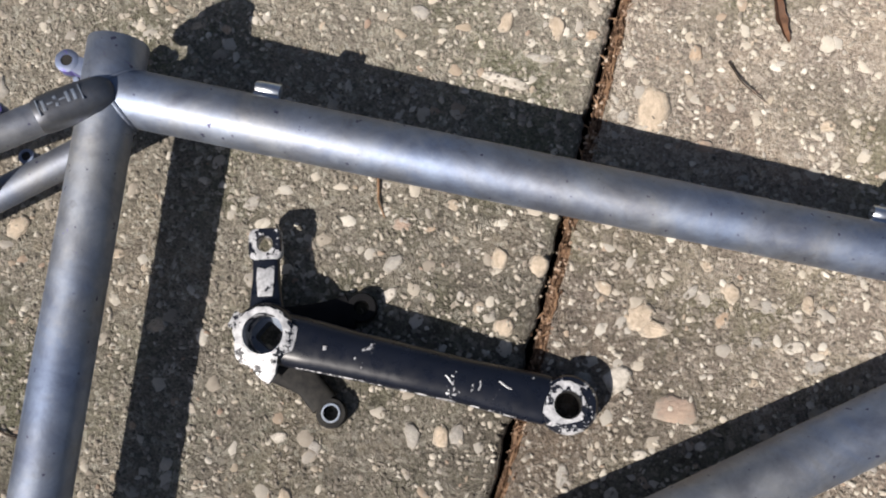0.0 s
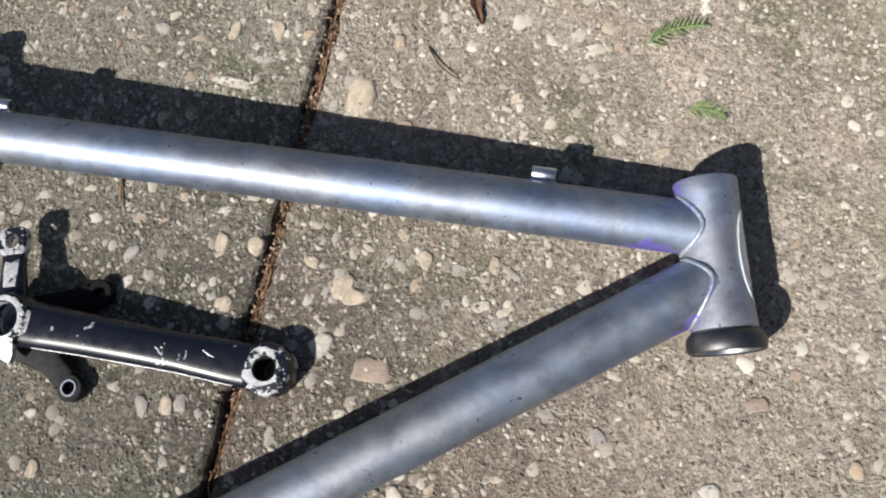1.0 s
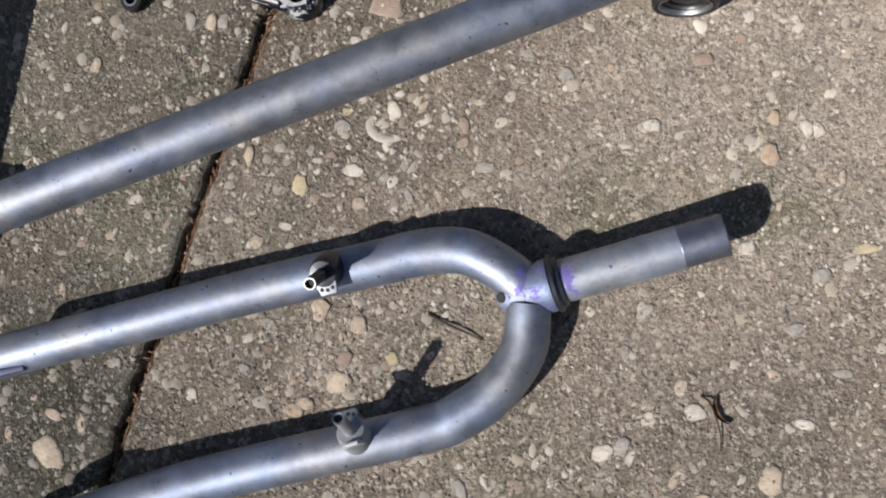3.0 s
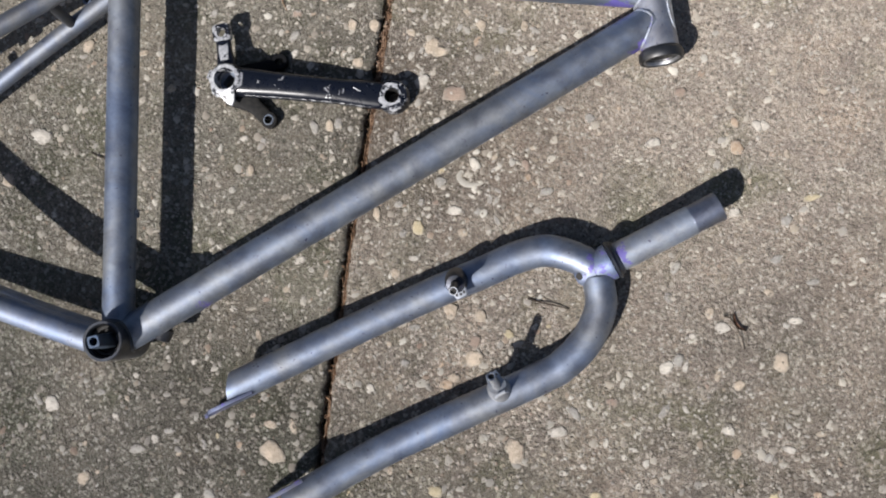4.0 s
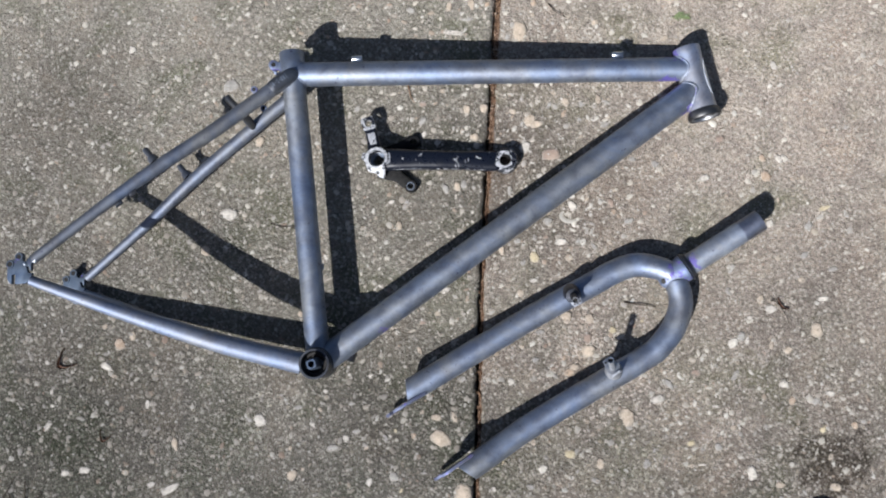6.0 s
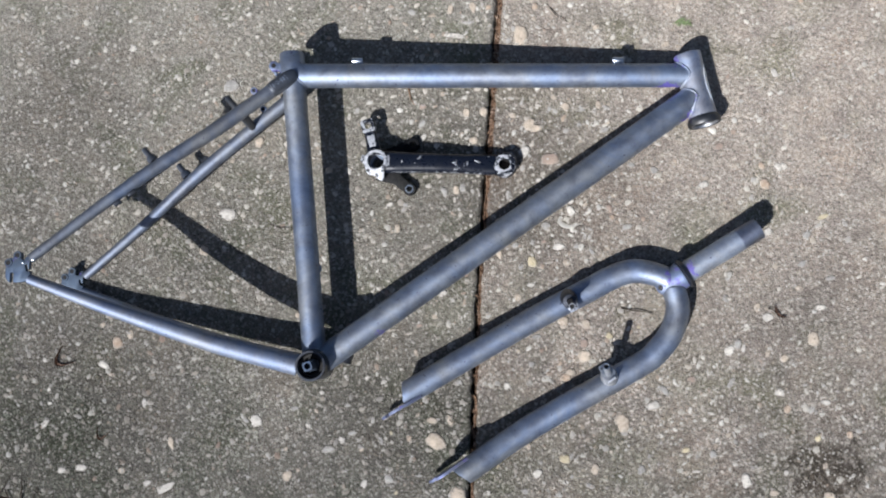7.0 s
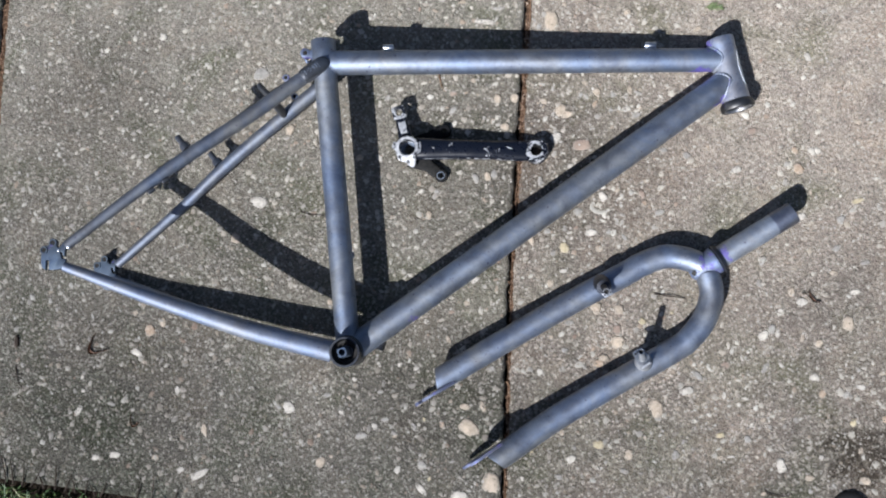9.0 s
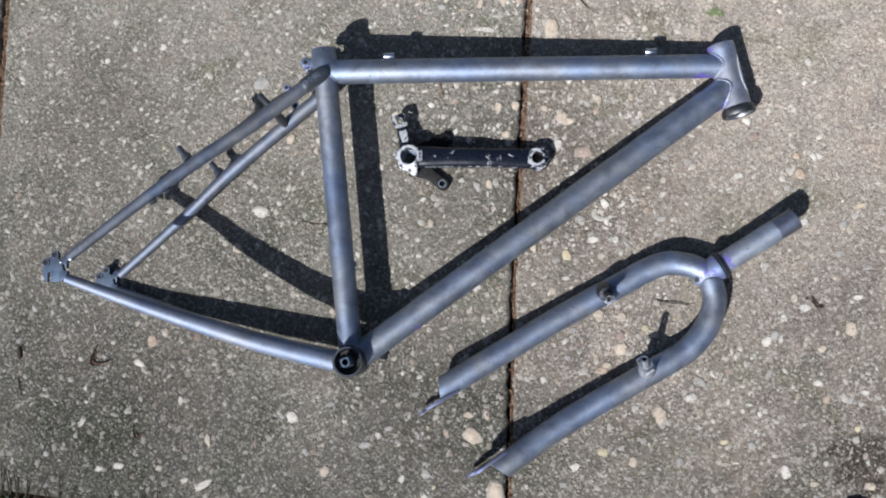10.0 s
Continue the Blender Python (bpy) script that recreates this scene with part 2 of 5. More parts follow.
# darker patches; the first two paint dirt and lens-haze contrast by the joint
for spot, reach in (((0.110, -0.020, 0.0), 0.17), ((0.225, -0.030, 0.0), 0.15), ((0.040, -0.330, 0.0), 0.12), ((-0.46, 0.08, 0.0), 0.14), ((-0.42, -0.38, 0.0), 0.18)):
    dim = m.node("ShaderNodeVectorMath")
    dim.operation = "DISTANCE"
    m.put(dim.inputs[0], m.co.outputs["Object"])
    dim.inputs[1].default_value = spot
    edge = m.math("ADD", dim.outputs["Value"], m.math("MULTIPLY", m.math("SUBTRACT", m.noise(14, 6, 0.68), 0.5), 0.24))
    base = m.mix(m.ramp(edge, (reach * 0.4, 1.0), (reach, 0.0)), base, m.mix(1.0, base, (0.74, 0.735, 0.73), "MULTIPLY"))
height = m.math("ADD", m.math("MULTIPLY", grit, 1.0), m.math("MULTIPLY", mid, 1.6))
height = m.math("ADD", height, m.math("MULTIPLY", cmask, 0.18))
height = m.math("ADD", height, m.math("MULTIPLY", tone.outputs[2], 0.12))
m.bsdf.inputs["Diffuse Roughness"].default_value = 1.0
CONCRETE = m.done(base, 0.88, 0.0, m.bump(height, 1.0, 0.0038), 0.25)



def grains(name, *stops):
    """Small stones, each of its own tone, that lighten across the paving as the slab does."""
    m = Mat(name)
    isl = m.node("ShaderNodeNewGeometry").outputs["Random Per Island"]
    c = m.ramp(isl, *stops)
    c = m.mix(m.noise(380, 4, 0.7), m.mix(1.0, c, (0.66, 0.64, 0.60), "MULTIPLY"), c)
    p = m.node("ShaderNodeSeparateXYZ", Vector=m.co.outputs["Object"])
    s = m.math("ADD", m.math("MULTIPLY", m.math("ADD", p.outputs[0], 0.05), 0.12), m.math("MULTIPLY", m.math("ADD", p.outputs[1], 0.30), 0.95))
    s = m.math("ADD", s, m.math("MULTIPLY", m.math("SUBTRACT", m.noise(3.1, 5, 0.6), 0.5), 0.9))
    c = m.mix(1.0, c, m.ramp(s, (0.0, 0.72), (0.16, 0.92), (0.75, 1.0)), "MULTIPLY")
    m.bsdf.inputs["Diffuse Roughness"].default_value = 1.0
    return m.done(c, 0.8, 0.0, m.bump(m.noise(900), 0.3, 0.0005), 0.3)


PEBBLES = grains("river_pebble", (0.0, (0.38, 0.34, 0.29)), (0.2, (0.54, 0.49, 0.42)), (0.45, (0.70, 0.66, 0.58)), (0.6, (0.44, 0.41, 0.37)), (0.8, (0.80, 0.77, 0.70)), (0.93, (0.50, 0.43, 0.34)), (1.0, (0.44, 0.33, 0.26)))
SAND = grains("coarse_sand", (0.0, (0.17, 0.152, 0.130)), (0.3, (0.30, 0.272, 0.232)), (0.55, (0.41, 0.37, 0.31)), (0.75, (0.34, 0.31, 0.27)), (0.9, (0.56, 0.52, 0.45)), (1.0, (0.70, 0.66, 0.58)))


def stone(name, a, b):
    """A worn stone, grimed towards its sunk rim; the mesh is one unit in radius."""
    m = Mat(name)
    rnd = m.node("ShaderNodeObjectInfo").outputs["Random"]
    off = m.node("ShaderNodeVectorMath")
    m.put(off.inputs[0], m.co.outputs["Object"])
    m.put(off.inputs[1], m.math("MULTIPLY", rnd, 80.0))
    vec = off.outputs[0]
    veins = m.ramp(m.noise(1.5, 5, 0.65, vec, 0.5), (0.36, 0.0), (0.62, 1.0))
    c = m.mix(veins, a, b)
    c = m.mix(m.math("MULTIPLY", rnd, 0.45), c, m.mix(1.0, c, (0.60, 0.60, 0.62), "MULTIPLY"))
    flat = m.node("ShaderNodeVectorMath", )
    flat.operation = "MULTIPLY"
    m.put(flat.inputs[0], m.co.outputs["Object"])
    flat.inputs[1].default_value = (1, 1, 0)
    out = m.node("ShaderNodeVectorMath")
    out.operation = "LENGTH"
    m.put(out.inputs[0], flat.outputs[0])
    grime = m.math("ADD", m.math("MULTIPLY", out.outputs["Value"], 0.42), m.noise(3.2, 6, 0.75, vec))
    c = m.mix(m.math("MULTIPLY", m.ramp(grime, (0.76, 0.0), (0.96, 1.0)), 0.80), c, (0.27, 0.245, 0.205))
    pit = m.ramp(m.noise(7.0, 4, 0.6, vec), (0.62, 0.0), (0.70, 1.0))
    c = m.mix(m.math("MULTIPLY", pit, 0.5), c, (0.20, 0.175, 0.14))
    m.bsdf.inputs["Diffuse Roughness"].default_value = 0.6
    return m.done(c, 0.72, 0.0, m.bump(m.noise(5.0, 5, 0.65, vec), 0.7, 0.0012))


STONES = {
    "white": stone("white_quartz", (0.52, 0.48, 0.41), (0.74, 0.69, 0.61)),
    "tan": stone("tan_flint", (0.42, 0.345, 0.26), (0.63, 0.53, 0.41)),
    "red": stone("red_sandstone", (0.33, 0.25, 0.20), (0.46, 0.35, 0.27)),
    "grey": stone("grey_flint", (0.30, 0.285, 0.26), (0.48, 0.45, 0.40)),
    "ochre": stone("ochre_flint", (0.42, 0.30, 0.20), (0.60, 0.48, 0.36)),
    "yellow": stone("yellow_flint", (0.50, 0.42, 0.26), (0.66, 0.57, 0.38)),
}

m = Mat("joint_dirt")
dn = m.noise(260, 6, 0.7)
DIRT = m.done(m.ramp(dn, (0.34, (0.022, 0.014, 0.009)), (0.5, (0.13, 0.078, 0.048)), (0.62, (0.27, 0.18, 0.12)), (0.74, (0.44, 0.34, 0.26))), 0.95, 0.0, m.bump(dn, 1.0, 0.003), 0.1)
m = Mat("root_fibre")
fn = m.noise(160, 4)
FIBRE = m.done(m.ramp(fn, (0.3, (0.10, 0.05, 0.028)), (0.7, (0.34, 0.21, 0.12))), 0.85)
m = Mat("dark_soil")
sn = m.noise(70, 7, 0.72)
SOIL = m.done(m.ramp(sn, (0.3, (0.012, 0.009, 0.007)), (0.7, (0.055, 0.042, 0.03))), 0.95, 0.0, m.bump(sn, 1.0, 0.01), 0.1)
m = Mat("dead_leaf")
ln = m.noise(140, 5)
LEAF = m.done(m.ramp(ln, (0.3, (0.055, 0.026, 0.015)), (0.7, (0.17, 0.085, 0.045))), 0.75)
m = Mat("dry_twig")
TWIG = m.done(m.ramp(m.noise(200, 4), (0.3, (0.018, 0.012, 0.008)), (0.7, (0.060, 0.040, 0.027))), 0.85)
m = Mat("green_frond")
FROND = m.done(m.ramp(m.noise(300, 3), (0.3, (0.11, 0.17, 0.06)), (0.7, (0.26, 0.33, 0.13))), 0.6)
m = Mat("grass_blade")
GRASS = m.done(m.ramp(m.node("ShaderNodeNewGeometry").outputs["Random Per Island"], (0.0, (0.03, 0.07, 0.015)), (0.6, (0.07, 0.13, 0.03)), (1.0, (0.20, 0.19, 0.08))), 0.55)
m = Mat("worn_shell")
SHELL = m.done(m.mix(m.noise(260, 5), (0.29, 0.27, 0.23), (0.47, 0.44, 0.38)), 0.6, 0.0, m.bump(m.noise(500), 0.4, 0.0005))
m = Mat("matt_black")
MATT_BLACK = m.done(m.mix(m.noise(160), (0.010, 0.010, 0.010), (0.025, 0.024, 0.023)), 0.6)


# ---- mesh helpers ----
def mesh_of(name, bm, mat, smooth=True):
    me = bpy.data.meshes.new(name)
    bmesh.ops.recalc_face_normals(bm, faces=bm.faces[:])
    for f in bm.faces:
        f.smooth = smooth
    bm.to_mesh(me)
    bm.free()
    me.materials.append(mat)
    return me


def part(name, bm, mat, parent=None, label="", smooth=True, sharp=40):
    """Links a bmesh as one mesh object under a thing or a part."""
    me = mesh_of(name, bm, mat, smooth)
    if smooth and sharp:
        me.set_sharp_from_angle(angle=radians(sharp))
    ob = new(name, me)
    ob.parent = parent
    if label:
        tagged(ob, label)
    return ob


def thing(name, m, label, category, group="", kind=""):
    ob = new(name)
    ob.empty_display_size = 0.02
    ob.matrix_basis = m
    return tagged(ob, label, category, group, kind)


def axes_along(d, up=Vector((0, 0, 1))):
    """A turn whose z runs along d."""
    z = d.normalized()
    x = up.cross(z)
    if x.length < 1e-4:
        x = Vector((1, 0, 0))
    x.normalize()
    return Matrix((x, z.cross(x), z)).transposed()


def sweep(bm, pts, radii, segs=32, cap=True, flat=1.0, closed=False):
    """A round tube through points, with a radius at each; flat squeezes it across."""
    pts = [Vector(p) for p in pts]
    n = len(pts)
    rings = []
    ref = None
    for i, p in enumerate(pts):
        a = pts[(i - 1) % n] if closed else pts[max(i - 1, 0)]
        b = pts[(i + 1) % n] if closed else pts[min(i + 1, n - 1)]
        t = (b - a).normalized()
        if ref is None:
            ref = axes_along(t).col[0].copy()
        ref = (ref - t * ref.dot(t)).normalized()
        side = t.cross(ref)
        r = radii[i] if isinstance(radii, (list, tuple)) else radii
        rings.append([bm.verts.new(p + r * (math.cos(k * math.tau / segs) * ref + flat * math.sin(k * math.tau / segs) * side)) for k in range(segs)])
    pairs = list(zip(rings, rings[1:])) + ([(rings[-1], rings[0])] if closed else [])
    for a, b in pairs:
        for k in range(segs):
            bm.faces.new((a[k], a[(k + 1) % segs], b[(k + 1) % segs], b[k]))
    if cap and not closed:
        bm.faces.new(rings[0])
        bm.faces.new(rings[-1])
    return bm


def bent(points, count=40):
    """Points of a smooth curve through the given ones."""
    p = [Vector(q) for q in points]
    p = [2 * p[0] - p[1]] + p + [2 * p[-1] - p[-2]]
    out = []
    spans = len(p) - 3
    for i in range(count + 1):
        s = min(i / count * spans, spans - 1e-6)
        k, t = int(s), s - int(s)
        a, b, c, d = p[k:k + 4]
        out.append(0.5 * (2 * b + (c - a) * t + (2 * a - 5 * b + 4 * c - d) * t * t + (3 * b - a - 3 * c + d) * t ** 3))
    return out


def lathe(bm, m, profile, segs=40, closed=True):
    """Turns a profile of (radius, height) round the z of m."""
    rings = []
    for r, h in profile:
        rings.append([bm.verts.new(m @ Vector((r * math.cos(k * math.tau / segs), r * math.sin(k * math.tau / segs), h))) for k in range(segs)])
    loop = list(zip(rings, rings[1:])) + ([(rings[-1], rings[0])] if closed else [])
    for a, b in loop:
        for k in range(segs):
            bm.faces.new((a[k], a[(k + 1) % segs], b[(k + 1) % segs], b[k]))
    return bm


def at_axis(p, d, up=Vector((0, 0, 1))):
    return Matrix.Translation(p) @ axes_along(Vector(d), up).to_4x4()


def plate(bm, outline, z0, z1, m=Matrix(), bevel=0.0008, holes=()):
    """A plate of an outline (x, y), with rounded rims."""
    vs = [bm.verts.new(m @ Vector((x, y, z0))) for x, y in outline]
    f = bm.faces.new(vs)
    out = bmesh.ops.extrude_face_region(bm, geom=[f])
    up = [v for v in out["geom"] if isinstance(v, bmesh.types.BMVert)]
    shift = (m.to_3x3() @ Vector((0, 0, z1 - z0)))
    for v in up:
        v.co += shift
    if bevel:
        faces = {f} | {g for g in out["geom"] if isinstance(g, bmesh.types.BMFace)}
        edges = list({e for g in faces if g.is_valid for e in g.edges})
        bmesh.ops.bevel(bm, geom=edges, offset=bevel, segments=2, affect="EDGES", profile=0.6)
    return bm


def weld_ring(bm, pa, da, ra, pb, db, rb, thick=0.0024, segs=120, seed=0):
    """A bead along the line where tube a (leaving b along da) meets tube b."""
    pa, da, pb, db = Vector(pa), Vector(da).normalized(), Vector(pb), Vector(db).normalized()
    t = axes_along(da)
    pts, radii = [], []
    for k in range(segs):
        a = k * math.tau / segs
        q = pa + ra * (math.cos(a) * t.col[0] + math.sin(a) * t.col[1]) - pb
        q = q - db * q.dot(db)
        d = da - db * da.dot(db)
        aa, bb, cc = d.dot(d), 2 * q.dot(d), q.dot(q) - rb * rb
        disc = max(bb * bb - 4 * aa * cc, 0.0)
        s = (-bb + math.sqrt(disc)) / (2 * aa)
        pts.append(pa + ra * (math.cos(a) * t.col[0] + math.sin(a) * t.col[1]) + da * s)
        radii.append(thick * (0.90 + 0.14 * abs(math.sin(k * math.pi / 4.2 + seed)) + 0.10 * noise.noise((k * 0.35, seed, 0))))
    return sweep(bm, pts, radii, 8, closed=True)


# ---- ground and paving ----
def rough_slab(name, left, right, low, high, parent, seed):
    """A concrete slab with crumbled rims between the lines left(y), right(y), low(x) and high(x)."""
    rim = [(0.0, -0.05), (0.0, -0.006), (0.0012, -0.0026), (0.0034, -0.0005), (0.0060, 0.0)]
    span_x, span_y = right(0.0) - left(0.0), high(0.0) - low(0.0)
    n = max(4, int(span_y / 0.004))
    us = [d for d, _ in rim] + [span_x * k / 12 for k in range(1, 12)] + [span_x - d for d, _ in rim[::-1]]
    vs = [d for d, _ in rim] + [span_y * k / n for k in range(2, n - 1)] + [span_y - d for d, _ in rim[::-1]]
    zu = [h for _, h in rim] + [0.0] * 11 + [h for _, h in rim[::-1]]
    zv = [h for _, h in rim] + [0.0] * (n - 3) + [h for _, h in rim[::-1]]
    bm = bmesh.new()
    rows = []
    for v, hv in zip(vs, zv):
        row = []
        for u, hu in zip(us, zu):
            y = low(0.0) + v
            x = left(y) + (right(y) - left(y)) * u / span_x
            y = low(x) + (high(x) - low(x)) * v / span_y
            near = max(0.0, 1 - min(u, span_x - u) / 0.03)
            x += near * (0.0034 * noise.noise((y * 55, seed, 0)) + 0.0016 * noise.noise((y * 260, seed, 3)))
            near = max(0.0, 1 - min(v, span_y - v) / 0.03)
            y += near * 0.0025 * noise.noise((x * 60, seed, 8))
            row.append(bm.verts.new((x, y, min(hu, hv))))
        rows.append(row)
    for p, q in zip(rows, rows[1:]):
        for k in range(len(us) - 1):
            bm.faces.new((p[k], p[k + 1], q[k + 1], q[k]))
    return part(name, bm, CONCRETE, parent, smooth=False)


def joint_x(y):
    """The run of the joint between the two middle slabs."""
    return float(np.interp(y, [-0.526, -0.46, -0.18, 0.217, 0.75], [0.1397, 0.1404, 0.1431, 0.1587, 0.1790]))


pavement = thing("pavement", Matrix(), "grey exposed-aggregate concrete paving slabs with dirt-filled joints", "pavement", kind="structure")
rough_slab("paving_slab", lambda y: -0.616, lambda y: joint_x(y) - 0.0030, lambda x: -0.516 - 0.0785 * x, lambda x: 0.75, pavement, 1)
rough_slab("paving_slab", lambda y: joint_x(y) + 0.0042, lambda y: 0.95, lambda x: -0.56, lambda x: 0.75, pavement, 2)
rough_slab("paving_slab", lambda y: -1.40, lambda y: -0.627, lambda x: -0.516 - 0.0785 * x, lambda x: 0.75, pavement, 3)

# soil that carries the slabs and goes on to the horizon
bm = bmesh.new()
for x0, x1, y0, y1, n in ((-1.5, 1.1, -1.2, 0.9, 90),):
    grid = [[bm.verts.new((x0 + (x1 - x0) * i / n, y0 + (y1 - y0) * j / n, -0.03 + 0.012 * min(1.0, min(i, j, n - i, n - j) / 6) * noise.noise((i * 0.31, j * 0.31, 4)))) for j in range(n + 1)] for i in range(n + 1)]
    for i in range(n):
        for j in range(n):
            bm.faces.new((grid[i][j], grid[i + 1][j], grid[i + 1][j + 1], grid[i][j + 1]))
    rim = [grid[i][0] for i in range(n + 1)] + [grid[n][j] for j in range(1, n + 1)] + [grid[i][n] for i in range(n - 1, -1, -1)] + [grid[0][j] for j in range(n - 1, 0, -1)]
    far = [bm.verts.new((v.co.x * 400, v.co.y * 400, -0.03)) for v in rim]
    for i in range(len(rim)):
        j = (i + 1) % len(rim)
        bm.faces.new((rim[i], rim[j], far[j], far[i]))
tagged(part("ground", bm, SOIL), "dark damp soil round and below the paving", "ground", kind="structure")


def joint_fill(line, y0, y1, left, right, top, seed, drop=0.0):
    """Crumbly dirt in a joint that runs along line(y)."""
    bm = bmesh.new()
    n, w = 520, 7
    rows = []
    for i in range(n + 1):
        y = y0 + (y1 - y0) * i / n
        le = left + 0.0016 * noise.noise((y * 45, seed, 0)) + 0.001 * noise.noise((y * 160, seed, 5))
        rows.append([bm.verts.new((line(y) + le + (right - le) * k / w, y, top - drop * min(1.0, max(0.0, (0.02 - y) / 0.10)) + 0.0026 * noise.noise((y * 80, k * 0.7, seed)) + 0.0022 * noise.noise((y * 330, k * 1.7, seed)) - (0.004 if k == 0 else 0.0))) for k in range(w + 1)])
    for a, b in zip(rows, rows[1:]):
        for k in range(w):
            bm.faces.new((a[k], a[k + 1], b[k + 1], b[k]))
    return bm


joint = part("joint_dirt", joint_fill(joint_x, -0.526, 0.75, 0.0002, 0.0070, -0.0013, 3, 0.0045), DIRT)
tagged(joint, "brown crumbly dirt and roots filling the joint between slabs", "dirt", kind="stuff")
joint2 = part("joint_dirt", joint_fill(lambda y: -0.6215, -0.467, 0.75, -0.0075, 0.0075, -0.008, 9), DIRT)
tagged(joint2, "dark dirt in the narrow joint between slabs", "dirt", kind="stuff")


# ---- bicycle frame, lying on its side ----
LAY = pose(0, 0, 0.0495, 0, 3.90, 0)
bicycle_frame = thing("bicycle_frame", LAY, "bare stripped steel bicycle frame with violet paint traces lying on paving", "bicycle frame")
V = Vector
BB = V((-0.0616, -0.2749, 0))
ST_TOP = V((-0.1130, 0.1403, 0))
HT_TOP, HT_LOW = V((0.4134, 0.1474, 0)), V((0.4349, 0.0639, 0))
TT_A, TT_B = V((-0.1095, 0.1099, 0)), V((0.4204, 0.1199, 0))
DT_B = V((0.4239, 0.0909, 0))
R_ST, R_TT, R_DT, R_HT, R_BB = 0.0156, 0.0163, 0.0172, 0.0172, 0.0195


def straight(a, b, r0, r1=None, n=12):
    r1 = r1 or r0
    return [a.lerp(b, i / n) for i in range(n + 1)], [r0 + (r1 - r0) * i / n for i in range(n + 1)]


def bore(p, r, parent):
    """A black plug that stands for the shade inside a threaded eye."""
    bm = lathe(bmesh.new(), Matrix.Translation(p), [(0.0001, 0.0), (r, 0.0), (r, -0.007), (0.0001, -0.007)], 18, closed=False)
    return part("eye_thread", bm, BLACK, parent)


top_tube = part("top_tube", sweep(bmesh.new(), *straight(TT_A, TT_B, R_TT, R_TT - 0.0008), 48), STEEL, bicycle_frame)
down_tube = part("down_tube", sweep(bmesh.new(), *straight(BB, DT_B, R_DT, R_DT + 0.0004), 48), STEEL, bicycle_frame)
# seat tube, open at its top
m_st = at_axis(BB, ST_TOP - BB)
length = (ST_TOP - BB).length
bm = lathe(bmesh.new(), m_st, [(R_ST, 0.0), (R_ST, length * 0.5), (R_ST, length - 0.045), (R_ST + 0.0012, length - 0.040), (R_ST + 0.0012, length - 0.001), (R_ST + 0.0004, length), (R_ST - 0.0012, length), (R_ST - 0.0018, length - 0.001), (R_ST - 0.0018, 0.0)], 48)
seat_tube = part("seat_tube", bm, STEEL, bicycle_frame)
# seat clamp ears with a bolt eye, on the back of the collar
EAR = V((-0.1354, 0.1213, 0.004))
bm = bmesh.new()
lathe(bm, at_axis(EAR - V((0, 0, 0.006)), (0.05, 0, 1)), [(0.0052, 0), (0.0066, 0.0008), (0.0066, 0.0092), (0.0052, 0.010), (0.0032, 0.010), (0.0030, 0.0)], 28)
plate(bm, [(-0.0035, -0.004), (0.0120, -0.0055), (0.0120, 0.0055), (-0.0035, 0.004)], -0.005, 0.003, Matrix.Translation(EAR) @ pose(0, 0, 0, 0, 0, -8))
part("seat_clamp_ear", bm, STEEL_VIOLET, seat_tube)
bore(EAR + V((0.0002, 0, 0.0036)), 0.0034, seat_tube)
bm = lathe(bmesh.new(), at_axis(EAR - V((0, 0, 0.030)), (0.05, 0, 1)), [(0.0052, 0), (0.0064, 0.0008), (0.0064, 0.009), (0.0052, 0.010), (0.0032, 0.010), (0.0030, 0.0)], 28)
part("seat_clamp_ear", bm, STEEL_VIOLET, seat_tube)

# head tube with flared ends, hollow
m_ht = at_axis(HT_LOW, HT_TOP - HT_LOW)
hl = (HT_TOP - HT_LOW).length
bm = lathe(bmesh.new(), m_ht, [(R_HT + 0.0010, 0), (R_HT + 0.0009, 0.009), (R_HT + 0.0003, 0.021), (R_HT - 0.0003, 0.034), (R_HT - 0.0004, hl * 0.5), (R_HT - 0.0003, hl - 0.034), (R_HT + 0.0001, hl - 0.020), (R_HT + 0.0007, hl - 0.009), (R_HT + 0.0008, hl - 0.0010), (R_HT + 0.0004, hl), (0.0162, hl), (0.0154, hl - 0.002), (0.0154, 0)], 56)
head_tube = part("head_tube", bm, STEEL_HEAD, bicycle_frame)
bm = lathe(bmesh.new(), m_ht, [(R_HT + 0.0006, 0.0016), (R_HT + 0.0013, 0.0012), (R_HT + 0.0014, 0.0002), (R_HT + 0.0028, -0.0006), (R_HT + 0.0040, -0.0028), (R_HT + 0.0045, -0.0060), (R_HT + 0.0043, -0.0088), (R_HT + 0.0036, -0.0104), (R_HT + 0.0027, -0.0108), (R_HT + 0.0019, -0.0102), (R_HT + 0.0002, -0.0082), (R_HT - 0.0010, -0.0050), (R_HT - 0.0040, -0.0036), (R_HT - 0.0044, 0.0040), (R_HT - 0.0044, 0.030), (R_HT - 0.003, 0.030), (R_HT - 0.003, 0.0016)], 56)
part("headset_cup", bm, CUP_STEEL, head_tube, "dark greasy steel lower headset cup")
bm = lathe(bmesh.new(), m_ht, [(R_HT + 0.0004, -0.0100), (R_HT - 0.0004, -0.0089), (R_HT - 0.0008, -0.0070), (R_HT - 0.0015, -0.0070), (R_HT - 0.0013, -0.0089), (R_HT - 0.0006, -0.0100)], 56)
part("bearing_race", bm, RACE_STEEL, head_tube, "bright bearing race ring inside the cup")
bm = lathe(bmesh.new(), m_ht, [(R_HT - 0.0034, -0.0052), (R_HT - 0.0042, -0.0044), (R_HT - 0.0050, -0.0044), (R_HT - 0.0052, -0.0052), (R_HT - 0.0042, -0.0060)], 56)
